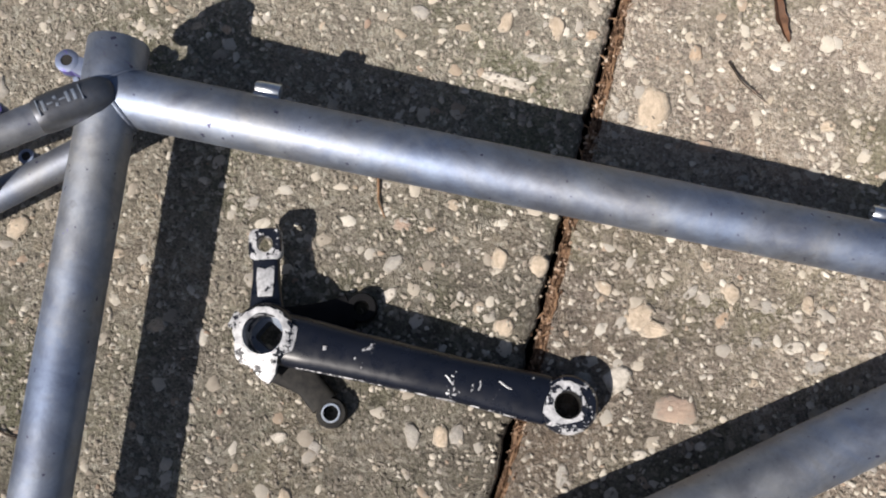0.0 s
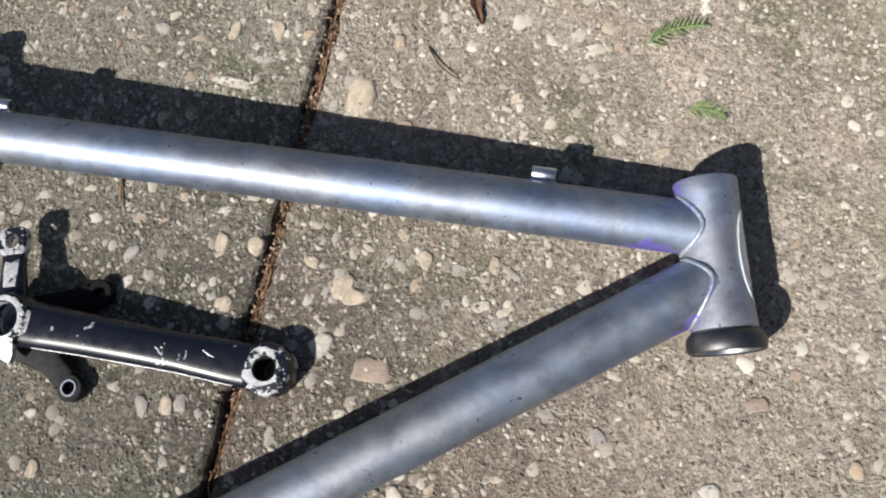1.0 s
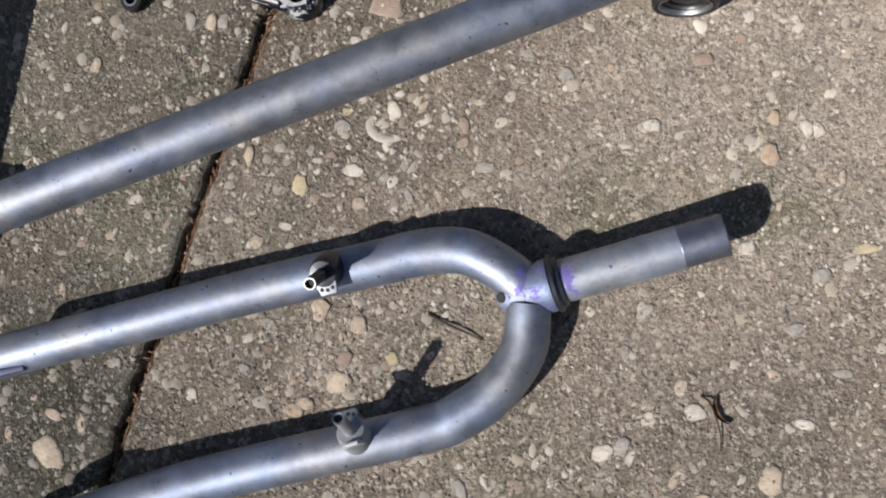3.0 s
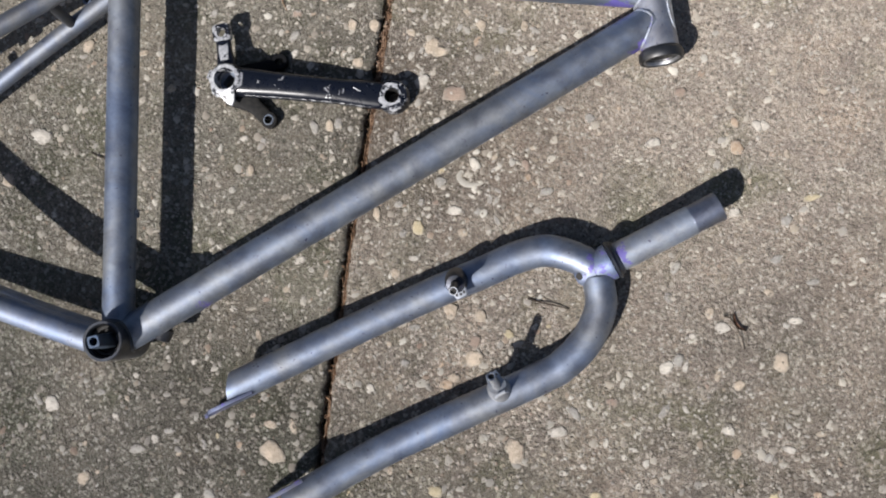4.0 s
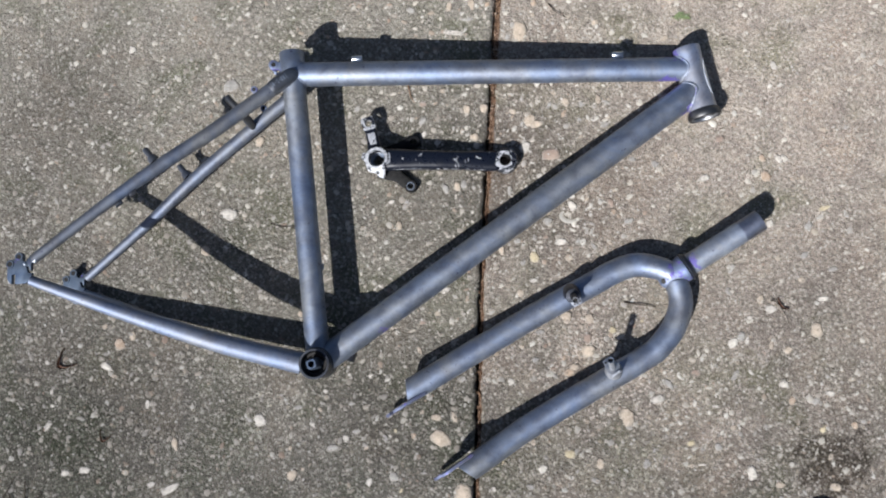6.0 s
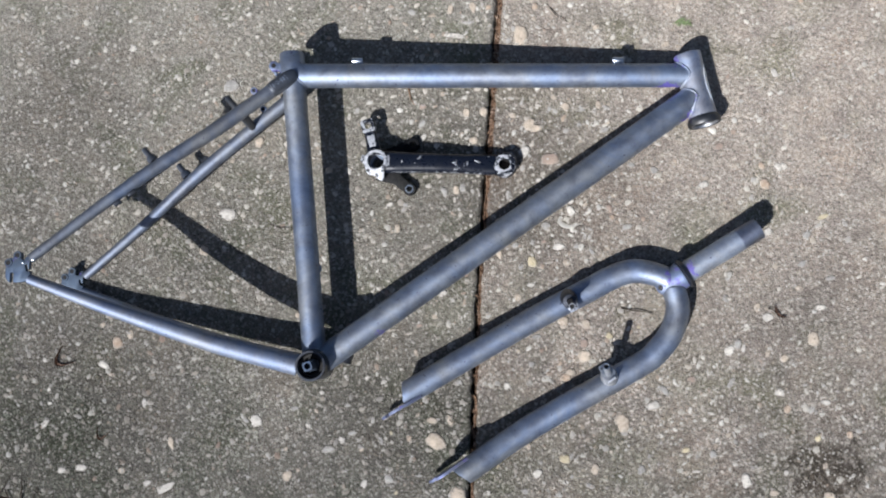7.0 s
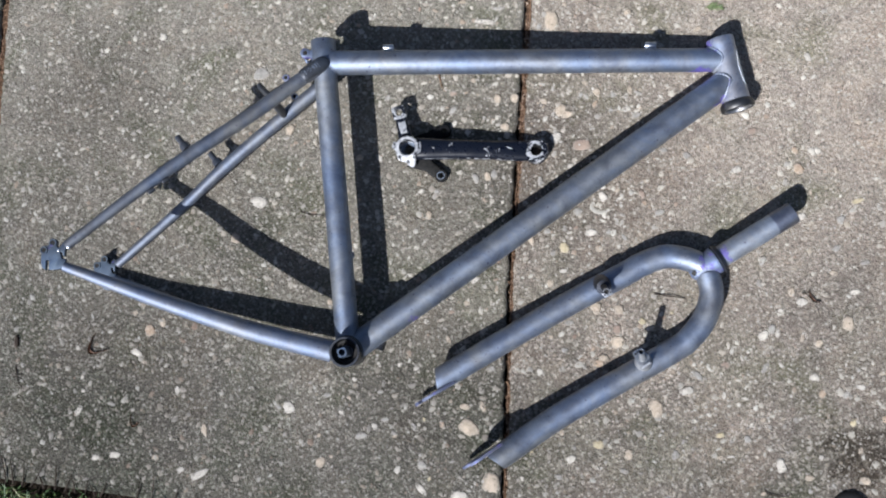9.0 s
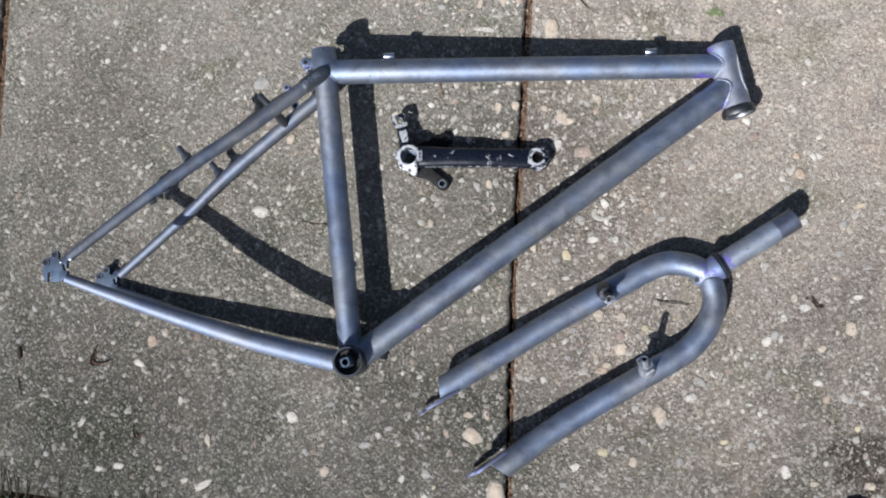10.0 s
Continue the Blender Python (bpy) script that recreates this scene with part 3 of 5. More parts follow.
part("inner_race", bm, CUP_STEEL, head_tube, "dark worn inner ring")
# black plug: grease, and the shade of the tube's depth painted in
bm = lathe(bmesh.new(), m_ht, [(0.0001, 0.0020), (R_HT - 0.0060, -0.0020), (R_HT - 0.0046, -0.0034), (R_HT - 0.0046, 0.0200), (0.0001, 0.0200)], 40, closed=False)
part("bearing_grease", bm, BLACK, head_tube, "black plug for grease and shade deep inside the head tube")
# oval head badge scar on the front of the head tube; its pale colour stands for reflected sky
bm = bmesh.new()
N = 20
rows = []
for i in range(N + 1):
    s = i / N * 2 - 1
    half = 0.62 * math.sqrt(max(0.0, 1 - s * s)) + 0.001
    rows.append([bm.verts.new(m_ht @ V(((R_HT + 0.0002) * math.cos(a), (R_HT + 0.0002) * math.sin(a), hl * 0.47 + s * 0.0265))) for a in [math.pi - 0.28 + half * (k / 5 - 1) for k in range(11)]])
for a, b in zip(rows, rows[1:]):
    for k in range(10):
        bm.faces.new((a[k], a[k + 1], b[k + 1], b[k]))
badge = part("head_badge_plate", bm, BADGE, head_tube, "bare oval badge plate, paled for its sky reflection")
loop = []
for i in range(48):
    u = i * math.tau / 48
    a = math.pi - 0.28 + 0.62 * math.cos(u)
    loop.append(m_ht @ V(((R_HT + 0.0003) * math.cos(a), (R_HT + 0.0003) * math.sin(a), hl * 0.47 + math.sin(u) * 0.0265)))
part("badge_rim", sweep(bmesh.new(), loop, 0.0006, 8, closed=True), BADGE, badge, "badge rim, paled for its sky reflection")

# bottom bracket shell, upright, with its cartridge left inside
bm = lathe(bmesh.new(), Matrix.Translation(BB), [(R_BB, -0.034), (R_BB, 0.0333), (R_BB - 0.0006, 0.034), (0.0168, 0.034), (0.0162, 0.0332), (0.0162, -0.034)], 56)
bottom_bracket = part("bottom_bracket_shell", bm, DARK_STEEL, bicycle_frame, "blackened steel bottom bracket shell")
bm = lathe(bmesh.new(), Matrix.Translation(BB), [(0.0161, -0.030), (0.0161, 0.024), (0.0150, 0.026), (0.0140, 0.024), (0.0118, 0.0235), (0.0112, 0.018), (0.0085, 0.0175), (0.0080, -0.030)], 48)
part("cartridge_cup", bm, BLACK, bottom_bracket, "black greasy bearing cartridge")
bm = bmesh.new()
prof = []
rings = []
for h, s in ((-0.0535, 0.0050), (-0.053, 0.0056), (-0.030, 0.0068), (0.016, 0.0070), (0.040, 0.0064), (0.0515, 0.0058), (0.0520, 0.0053)):
    ring = []
    for k in range(24):
        a = k * math.tau / 24 + 0.35
        q = max(abs(math.cos(a - 0.35)), abs(math.sin(a - 0.35)))
        r = min(s / q, s * 1.25)
        ring.append(bm.verts.new(BB + V((r * math.cos(a), r * math.sin(a), h))))
    rings.append(ring)
for h, s in ((0.0520, 0.0040), (0.034, 0.0038)):
    rings.append([bm.verts.new(BB + V((s * math.cos(k * math.tau / 24 + 0.35), s * math.sin(k * math.tau / 24 + 0.35), h))) for k in range(24)])
for a, b in zip(rings, rings[1:]):
    for k in range(24):
        bm.faces.new((a[k], a[(k + 1) % 24], b[(k + 1) % 24], b[k]))
bm.faces.new(rings[-1])
bm.faces.new(rings[0])
part("spindle", bm, DROP_STEEL, bottom_bracket, "square-taper spindle end", sharp=25)

# stays
SSU = [V((-0.1145, 0.0999, 0.0150)), V((-0.2003, 0.0284, 0.0290)), V((-0.2691, -0.0246, 0.0420)), V((-0.3358, -0.0805, 0.0540)), V((-0.4153, -0.1518, 0.0680))]
SSL = [V((-0.1124, 0.0844, -0.0140)), V((-0.1886, 0.0240, -0.0280)), V((-0.2502, -0.0260, -0.0400)), V((-0.3176, -0.0874, -0.0540)), V((-0.4063, -0.1642, -0.0680))]


def tapered(points, radii, n=28):
    pts = bent(points, n)
    rr = [np.interp(i / n, [k / (len(radii) - 1) for k in range(len(radii))], radii) for i in range(n + 1)]
    return pts, [float(r) for r in rr]


stay_u = part("seat_stay", sweep(bmesh.new(), *tapered(SSU, [0.0092, 0.0094, 0.0088, 0.0074, 0.0060]), 28), STAY_STEEL, bicycle_frame)
stay_l = part("seat_stay", sweep(bmesh.new(), *tapered(SSL, [0.0092, 0.0092, 0.0086, 0.0072, 0.0060]), 28), STAY_STEEL, bicycle_frame)
# flattened stay caps wrapping the seat lug, with worn raised lettering
d_ss = (SSU[0] - SSU[1]).normalized()
cap0 = SSU[0] - d_ss * 0.038 + V((0, 0, 0.0008))
bm = sweep(bmesh.new(), [cap0 + d_ss * s for s in (0.012, 0.014, 0.018, 0.024, 0.036, 0.044, 0.050, 0.0535, 0.0550)], [0.0092, 0.0100, 0.0104, 0.0106, 0.0104, 0.0098, 0.0082, 0.0055, 0.0012], 30)
stay_cap = part("stay_cap", bm, CAP_STEEL, stay_u, "dark worn stay cap with raised marks")
perp = d_ss.cross(V((0, 0, 1))).normalized()
for pos, w, hgt in ((0.0165, 0.0004, 0.0090), (0.0195, 0.0009, 0.0062), (0.0230, 0.0018, 0.0012), (0.0262, 0.0009, 0.0062), (0.0295, 0.0018, 0.0012), (0.0325, 0.0009, 0.0062), (0.0360, 0.0009, 0.0062), (0.0395, 0.0004, 0.0090)):
    o = cap0 + d_ss * pos
    mm = Matrix.Translation(o + V((0, 0, 0.0101))) @ Matrix((d_ss, -perp, V((0, 0, 1)))).transposed().to_4x4()
    part("raised_mark", plate(bmesh.new(), [(-w, -hgt / 2), (w, -hgt / 2), (w, hgt / 2), (-w, hgt / 2)], -0.0016, 0.0005, mm, 0.0002), STEEL_GREY, stay_cap)
CSU = [V((-0.4163, -0.1774, 0.0675)), V((-0.3517, -0.1991, 0.0590)), V((-0.2905, -0.2194, 0.0460)), V((-0.1845, -0.2510, 0.0300)), V((-0.0797, -0.2754, 0.0190))]
CSL = [V((p.x + 0.007, p.y - 0.008, -p.z)) for p in CSU[:3]] + [V((-0.1820, -0.2550, -0.0300)), V((-0.0774, -0.2759, -0.0190))]
for pts in (CSU, CSL):
    part("chain_stay", sweep(bmesh.new(), *tapered(pts, [0.0062, 0.0082, 0.0100, 0.0124, 0.0136]), 32), STEEL_DULL, bicycle_frame)


def dropout(eye1, eye2, z):
    """A rear dropout plate with an axle slot and two threaded eyes."""
    bm = bmesh.new()
    mm = Matrix.Translation((eye1.x, eye1.y, 0))
    outline = [(-13.8, -6.8), (-14.5, -16.5), (-13.8, -27.8), (-11.0, -33.0), (-7.6, -34.5), (-7.6, -23.3), (-5.5, -21.6), (-3.5, -23.3), (-3.5, -34.5), (2.8, -34.2), (10.4, -33.0), (17.3, -28.5),
               (17.6, -20.0), (12.6, -19.5), (10.0, -12.0), (12.4, -11.4), (14.6, -17.0), (16.2, -16.6), (16.0, -9.5), (20.0, -1.5), (13.0, 1.2), (8.6, -6.0), (5.2, -5.0), (4.6, 0.8), (0.7, 4.7), (-4.1, 2.6), (-5.8, -3.2), (-9.7, -4.0)]
    plate(bm, [(x * 0.001, y * 0.001) for x, y in outline], z - 0.003, z + 0.003, mm, 0.0008)
    for q in (eye1, eye2):
        lathe(bm, Matrix.Translation((q.x, q.y, z - 0.0032)), [(0.0048, 0), (0.0052, 0.0006), (0.0052, 0.0066), (0.0048, 0.0072), (0.0033, 0.0072), (0.0031, 0.0)], 22)
    return bm


drop_up = part("dropout", dropout(V((-0.4311, -0.1482)), V((-0.4420, -0.1579)), 0.0680), DROP_STEEL, bicycle_frame, "dull grey steel rear dropout with threaded eyes")
drop_low = part("dropout", dropout(V((-0.4247, -0.1576)), V((-0.4346, -0.1666)), -0.0680), DROP_STEEL, bicycle_frame, "dull grey steel rear dropout with threaded eyes")
# black plugs stand for the shade in the dropout eyes
for ob, eyes, h in ((drop_up, ((-0.4311, -0.1482), (-0.4420, -0.1579)), 0.0712), (drop_low, ((-0.4247, -0.1576), (-0.4346, -0.1666)), -0.0648)):
    for ex, ey in eyes:
        part("eye_thread", lathe(bmesh.new(), Matrix.Translation((ex, ey, h)), [(0.0001, 0.0002), (0.0032, 0.0002), (0.0032, -0.004), (0.0001, -0.004)], 16, closed=False), BLACK, ob)
# bright lumps added for the glints where stay and dropout meet
for dx, dy, r in ((0.0200, -0.0050, 0.0030), (0.0080, -0.0094, 0.0022)):
    bm = bmesh.new()
    bmesh.ops.create_uvsphere(bm, u_segments=16, v_segments=8, radius=1.0, matrix=Matrix.Translation((-0.4311 + dx, -0.1482 + dy, 0.0710)) @ Matrix.Diagonal((r, r * 0.8, 0.0016, 1)))
    part("braze_drop", bm, CHROME, drop_up, "bright lump added for a glint at the stay joint")
# derailleur hanger below the lower dropout's plate
bm = bmesh.new()
lathe(bm, Matrix.Translation((-0.4183, -0.1938, -0.0710)), [(0.0065, 0), (0.0072, 0.0008), (0.0072, 0.006), (0.0065, 0.0068), (0.0045, 0.0068), (0.0043, 0)], 24)
part("hanger_eye", bm, STEEL_GREY, drop_low)

# brake bosses on the backs of the stays
d_u, d_l = (SSU[2] - SSU[3]).normalized(), (SSL[2] - SSL[3]).normalized()
back = V((-0.66, 0.75, 0))


def boss(base, way, parent, ln=0.026):
    bm = bmesh.new()
    mm = at_axis(base, way)
    lathe(bm, mm, [(0.0072, 0.002), (0.0066, 0.009), (0.0054, 0.011), (0.0040, 0.0105), (0.0040, ln - 0.001), (0.0036, ln), (0.0026, ln), (0.0024, 0.004)], 26)
    b = part("brake_boss", bm, CAP_STEEL, parent, "steel brake boss with an open threaded end")
    side = way.cross(V((0, 0, 1))).normalized()
    pm = Matrix.Translation(base + way * 0.009) @ Matrix((side, way.cross(side), way)).transposed().to_4x4()
    bm = plate(bmesh.new(), [(-0.004, -0.005), (0.004, -0.005), (0.0052, 0.004), (0.0045, 0.0115), (-0.0045, 0.0115), (-0.0052, 0.004)], -0.001, 0.001, pm, 0.0005)
    part("spring_plate", bm, STEEL_VIOLET, b)
    return b


boss(SSU[2].lerp(SSU[3], 0.02) + back * 0.006, back, stay_u, 0.024)
boss(SSL[2].lerp(SSL[3], 0.06) + back * 0.006, back, stay_l, 0.024)
# brake bridge between the stays, and a cable stop on it
b0, b1 = SSU[1].lerp(SSU[0], 0.33), SSL[1].lerp(SSL[0], 0.30)
bm = sweep(bmesh.new(), [b0, b0.lerp(b1, 0.5) - back * 0.002, b1], 0.0058, 20)
bridge = part("brake_bridge", bm, DARK_STEEL, bicycle_frame)
bm = sweep(bmesh.new(), [b0 + V((0, 0, -0.004)), b0 + back * 0.023 + V((-0.002, 0, -0.004)), b0 + back * 0.0275 + V((-0.002, 0.001, -0.004))], [0.0048, 0.0044, 0.0036], 18)
part("bridge_tab", bm, DARK_STEEL, bridge)
# small cable guides on the upper stay
for f in (0.55, 0.80):
    p = SSU[3].lerp(SSU[2], 1 - f) - back * 0.009
    bm = bmesh.new()
    lathe(bm, at_axis(p - d_u * 0.005, d_u), [(0.0034, 0), (0.0036, 0.0005), (0.0036, 0.0095), (0.0034, 0.010), (0.0022, 0.010), (0.0022, 0)], 18)
    part("cable_guide", bm, DARK_STEEL, stay_u)
q = SSU[0].lerp(SSU[1], 0.38) + back * 0.0115 + V((0, 0, 0.002))
bm = lathe(bmesh.new(), at_axis(q - V((0, 0, 0.006)), (0, 0, 1)), [(0.0040, 0), (0.0046, 0.0006), (0.0046, 0.0104), (0.0040, 0.011), (0.0026, 0.011), (0.0024, 0)], 22)
bore(q + V((0, 0, 0.0046)), 0.0027, stay_u)
part("rack_eye", bm, STEEL_VIOLET, stay_u, "small threaded eye with violet traces")
q = SSL[0].lerp(SSL[1], 0.42) + back * 0.0115
bm = lathe(bmesh.new(), at_axis(q - V((0, 0, 0.005)), (0, 0, 1)), [(0.0040, 0), (0.0046, 0.0006), (0.0046, 0.0094), (0.0040, 0.010), (0.0026, 0.010), (0.0024, 0)], 22)
bore(q + V((0, 0, 0.0046)), 0.0027, stay_l)
part("rack_eye", bm, STEEL_VIOLET, stay_l, "small threaded eye with violet traces")
# cable stops along the back of the top tube
d_tt = (TT_B - TT_A).normalized()
n_tt = V((-d_tt.y, d_tt.x, 0))
for s in (0.163, 0.817):
    p = TT_A.lerp(TT_B, s) + n_tt * (R_TT + 0.0036) + V((0, 0, 0.002))
    bm = bmesh.new()
    lathe(bm, at_axis(p - d_tt * 0.007, d_tt), [(0.0038, 0), (0.0042, 0.0006), (0.0042, 0.0134), (0.0038, 0.014), (0.0026, 0.014), (0.0024, 0)], 24)
    mm = Matrix.Translation(p - n_tt * 0.0030) @ Matrix((d_tt, n_tt, V((0, 0, 1)))).transposed().to_4x4()
    plate(bm, [(-0.0085, -0.0022), (0.0085, -0.0022), (0.0060, 0.0012), (-0.0060, 0.0012)], -0.0026, 0.0026, mm, 0.0004)
    part("cable_stop", bm, CHROME, top_tube, "bright steel cable stop")
# weld beads
for name, args in (("a", (TT_B, TT_A - TT_B, R_TT, HT_LOW, HT_TOP - HT_LOW, R_HT + 0.0006)), ("b", (DT_B, BB - DT_B, R_DT, HT_LOW, HT_TOP - HT_LOW, R_HT + 0.0010)),
                   ("c", (TT_A, TT_B - TT_A, R_TT, BB, ST_TOP - BB, R_ST + 0.0006)), ("d", (BB, DT_B - BB, R_DT, BB, V((0, 0, 1)), R_BB)), ("e", (BB, ST_TOP - BB, R_ST, BB, V((0, 0, 1)), R_BB))):
    part("weld_bead", weld_ring(bmesh.new(), *args, thick=0.0013 if name == "c" else 0.0014 if name in "ab" else 0.0018, seed=len(name) + ord(name)), WELD if name in "ab" else STEEL if name == "c" else DARK_STEEL, bicycle_frame)
# cable guide under the shell
bm = bmesh.new()
lathe(bm, at_axis(BB + V((0.034, 0.004, -0.022)), (0.3, 1, 0)), [(0.0085, 0), (0.0095, 0.0008), (0.0095, 0.012), (0.0085, 0.013), (0.0048, 0.013), (0.0048, 0)], 24)
part("cable_guide", bm, DARK_STEEL, bottom_bracket)
# bottle boss on the back of the seat tube
q = BB.lerp(ST_TOP, 0.30) + V((0.0148, 0.002, -0.003))
bm = lathe(bmesh.new(), at_axis(q, (1, 0.13, 0)), [(0.0044, 0), (0.0044, 0.0016), (0.0036, 0.0022), (0.0024, 0.0022), (0.0024, 0)], 22)
part("bottle_boss", bm, STEEL_GREY, seat_tube)


# ---- fork ----
bicycle_fork = thing("bicycle_fork", Matrix(), "bare steel rigid bicycle fork with a threaded steerer lying on paving", "bicycle fork")
ST0, ST1 = V((0.4095, -0.1425, 0.0205)), V((0.5020, -0.0820, 0.0295))
d_st = (ST1 - ST0).normalized()
m_s = at_axis(ST0, d_st)
sl = (ST1 - ST0).length
RS = 0.0143
bm = lathe(bmesh.new(), m_s, [(RS, -0.010), (RS, sl * 0.5), (RS, sl - 0.0285), (RS - 0.0018, sl - 0.0285), (RS - 0.0018, -0.010)], 48)
steerer = part("steerer_tube", bm, STEEL_PALE, bicycle_fork, "pale matt steel steerer tube")
prof = []
for i in range(19):
    h = sl - 0.0285 + i * 0.0285 / 19
    prof += [(RS + 0.00015, h), (RS - 0.0012, h + 0.00075)]
prof += [(RS - 0.0006, sl - 0.0003), (RS - 0.0022, sl), (RS - 0.0024, sl - 0.001), (RS - 0.0024, sl - 0.0285)]
part("thread", lathe(bmesh.new(), m_s, prof, 48), THREAD, steerer, "dark oily steerer thread", sharp=0)
bm = lathe(bmesh.new(), m_s, [(RS + 0.0001, 0.0060), (RS + 0.0020, 0.0058), (RS + 0.0028, 0.0030), (RS + 0.0052, 0.0018), (RS + 0.0054, -0.0006), (RS + 0.0001, -0.0010)], 48)
part("crown_race", bm, DARK_STEEL, steerer, "dark crown race ring")
bm = lathe(bmesh.new(), m_s, [(RS, -0.0012), (RS + 0.0034, -0.0016), (RS + 0.0036, -0.0050), (RS + 0.0020, -0.0090), (RS + 0.0016, -0.0140), (RS + 0.0004, -0.0190), (RS - 0.003, -0.0215), (RS - 0.006, -0.0215), (RS - 0.006, 0)], 48)
crown = part("fork_crown", bm, STEEL_VIOLET, bicycle_fork, "welded steel fork crown with violet traces")
gus = sweep(bmesh.new(), [ST0 - d_st * 0.010, ST0 - d_st * 0.022, ST0 - d_st * 0.031, ST0 - d_st * 0.037, ST0 - d_st * 0.039], [0.0150, 0.0140, 0.0118, 0.0085, 0.0050], 32)
part("crown_gusset", gus, STEEL_VIOLET, crown)
# a black disc paints the shade of the drilled hole
bm = lathe(bmesh.new(), at_axis(V((0.3800, -0.1618, 0.0278)), (-0.40, -0.28, 1)), [(0.0001, 0.0006), (0.0032, 0.0006), (0.0035, 0.0), (0.0035, -0.006), (0.0001, -0.006)], 22, closed=False)
part("mudguard_hole", bm, BLACK, crown, "black disc for the shade in a drilled crown hole")
RA = [0.0150, 0.0154, 0.0157, 0.0158, 0.0158, 0.0158, 0.0156]
A_ = [V((0.3930, -0.1510, 0.0190)), V((0.3720, -0.1430, 0.0182)), V((0.3449, -0.1400, 0.0176)), V((0.3160, -0.1505, 0.0170)), V((0.2875, -0.1672, 0.0164)), V((0.2120, -0.2100, 0.0170)), V((0.0655, -0.3015, 0.0290))]
B_ = [V((0.3975, -0.1600, 0.0190)), V((0.4030, -0.1880, 0.0182)), V((0.3945, -0.2185, 0.0176)), V((0.3755, -0.2450, 0.0170)), V((0.3480, -0.2655, 0.0164)), V((0.2200, -0.3440, 0.0215)), V((0.1430, -0.3990, 0.0360))]


def blade(points, radii, inner):
    """A bent blade whose end is pinched towards the wheel side."""
    pts, rr = tapered(points, radii, 60)
    d = (pts[-1] - pts[-2]).normalized()
    end = pts[-1]
    bm = bmesh.new()
    sweep(bm, pts + [end + d * f for f in (0.0060, 0.0078, 0.0082, 0.0078, 0.0040)], rr + [rr[-1], rr[-1] * 0.985, rr[-1] * 0.95, rr[-1] * 0.90, rr[-1] * 0.88], 36, cap=False)
    for v in bm.verts:
        along = (v.co - end).dot(d)
        if along > 0.0055:
            v.co += d * (0.42 * (v.co - end - d * along).dot(inner) + 0.008)
    ob = part("fork_blade", bm, STEEL_FORK, bicycle_fork)
    tip = lathe(bmesh.new(), at_axis(end, d), [(0.0001, 0.0052), (rr[-1] * 0.91, 0.0048), (rr[-1] * 0.91, 0.0010), (0.0001, 0.0010)], 32, closed=False)
    for v in tip.verts:
        v.co += d * (0.42 * (v.co - end - d * (v.co - end).dot(d)).dot(inner) + 0.006)
    part("blade_tip", tip, END_STEEL, ob, "dull closed end of the blade")
    return ob, end, d


def fork_end(p, d, inner, blade_ob):
    """A flat slotted fork end that stands on edge on the wheel side."""
    d = V((d.x, d.y, 0)).normalized()
    up = V((0, 0, 1))
    mm = Matrix.Translation(V((p.x, p.y, p.z)) + inner * 0.0128) @ Matrix((d, up, d.cross(up))).transposed().to_4x4()
    low = 0.012 - p.z
    out = [(-0.006, 0.0105), (0.010, 0.0150), (0.026, 0.0170), (0.037, 0.0165), (0.0430, 0.0120), (0.0440, 0.0030), (0.0405, -0.0050), (0.034, -0.0060), (0.033, -0.0095), (0.044, -0.0115),
           (0.052, low + 0.010), (0.057, low + 0.006), (0.059, low + 0.002), (0.056, low), (0.044, low + 0.001), (0.026, low - 0.001), (0.008, -0.0155), (-0.004, -0.0120)]
    bm = plate(bmesh.new(), out, -0.0020, 0.0020, mm, 0.0006)
    part("fork_end", bm, END_STEEL, blade_ob, "flat slotted fork end with violet traces")


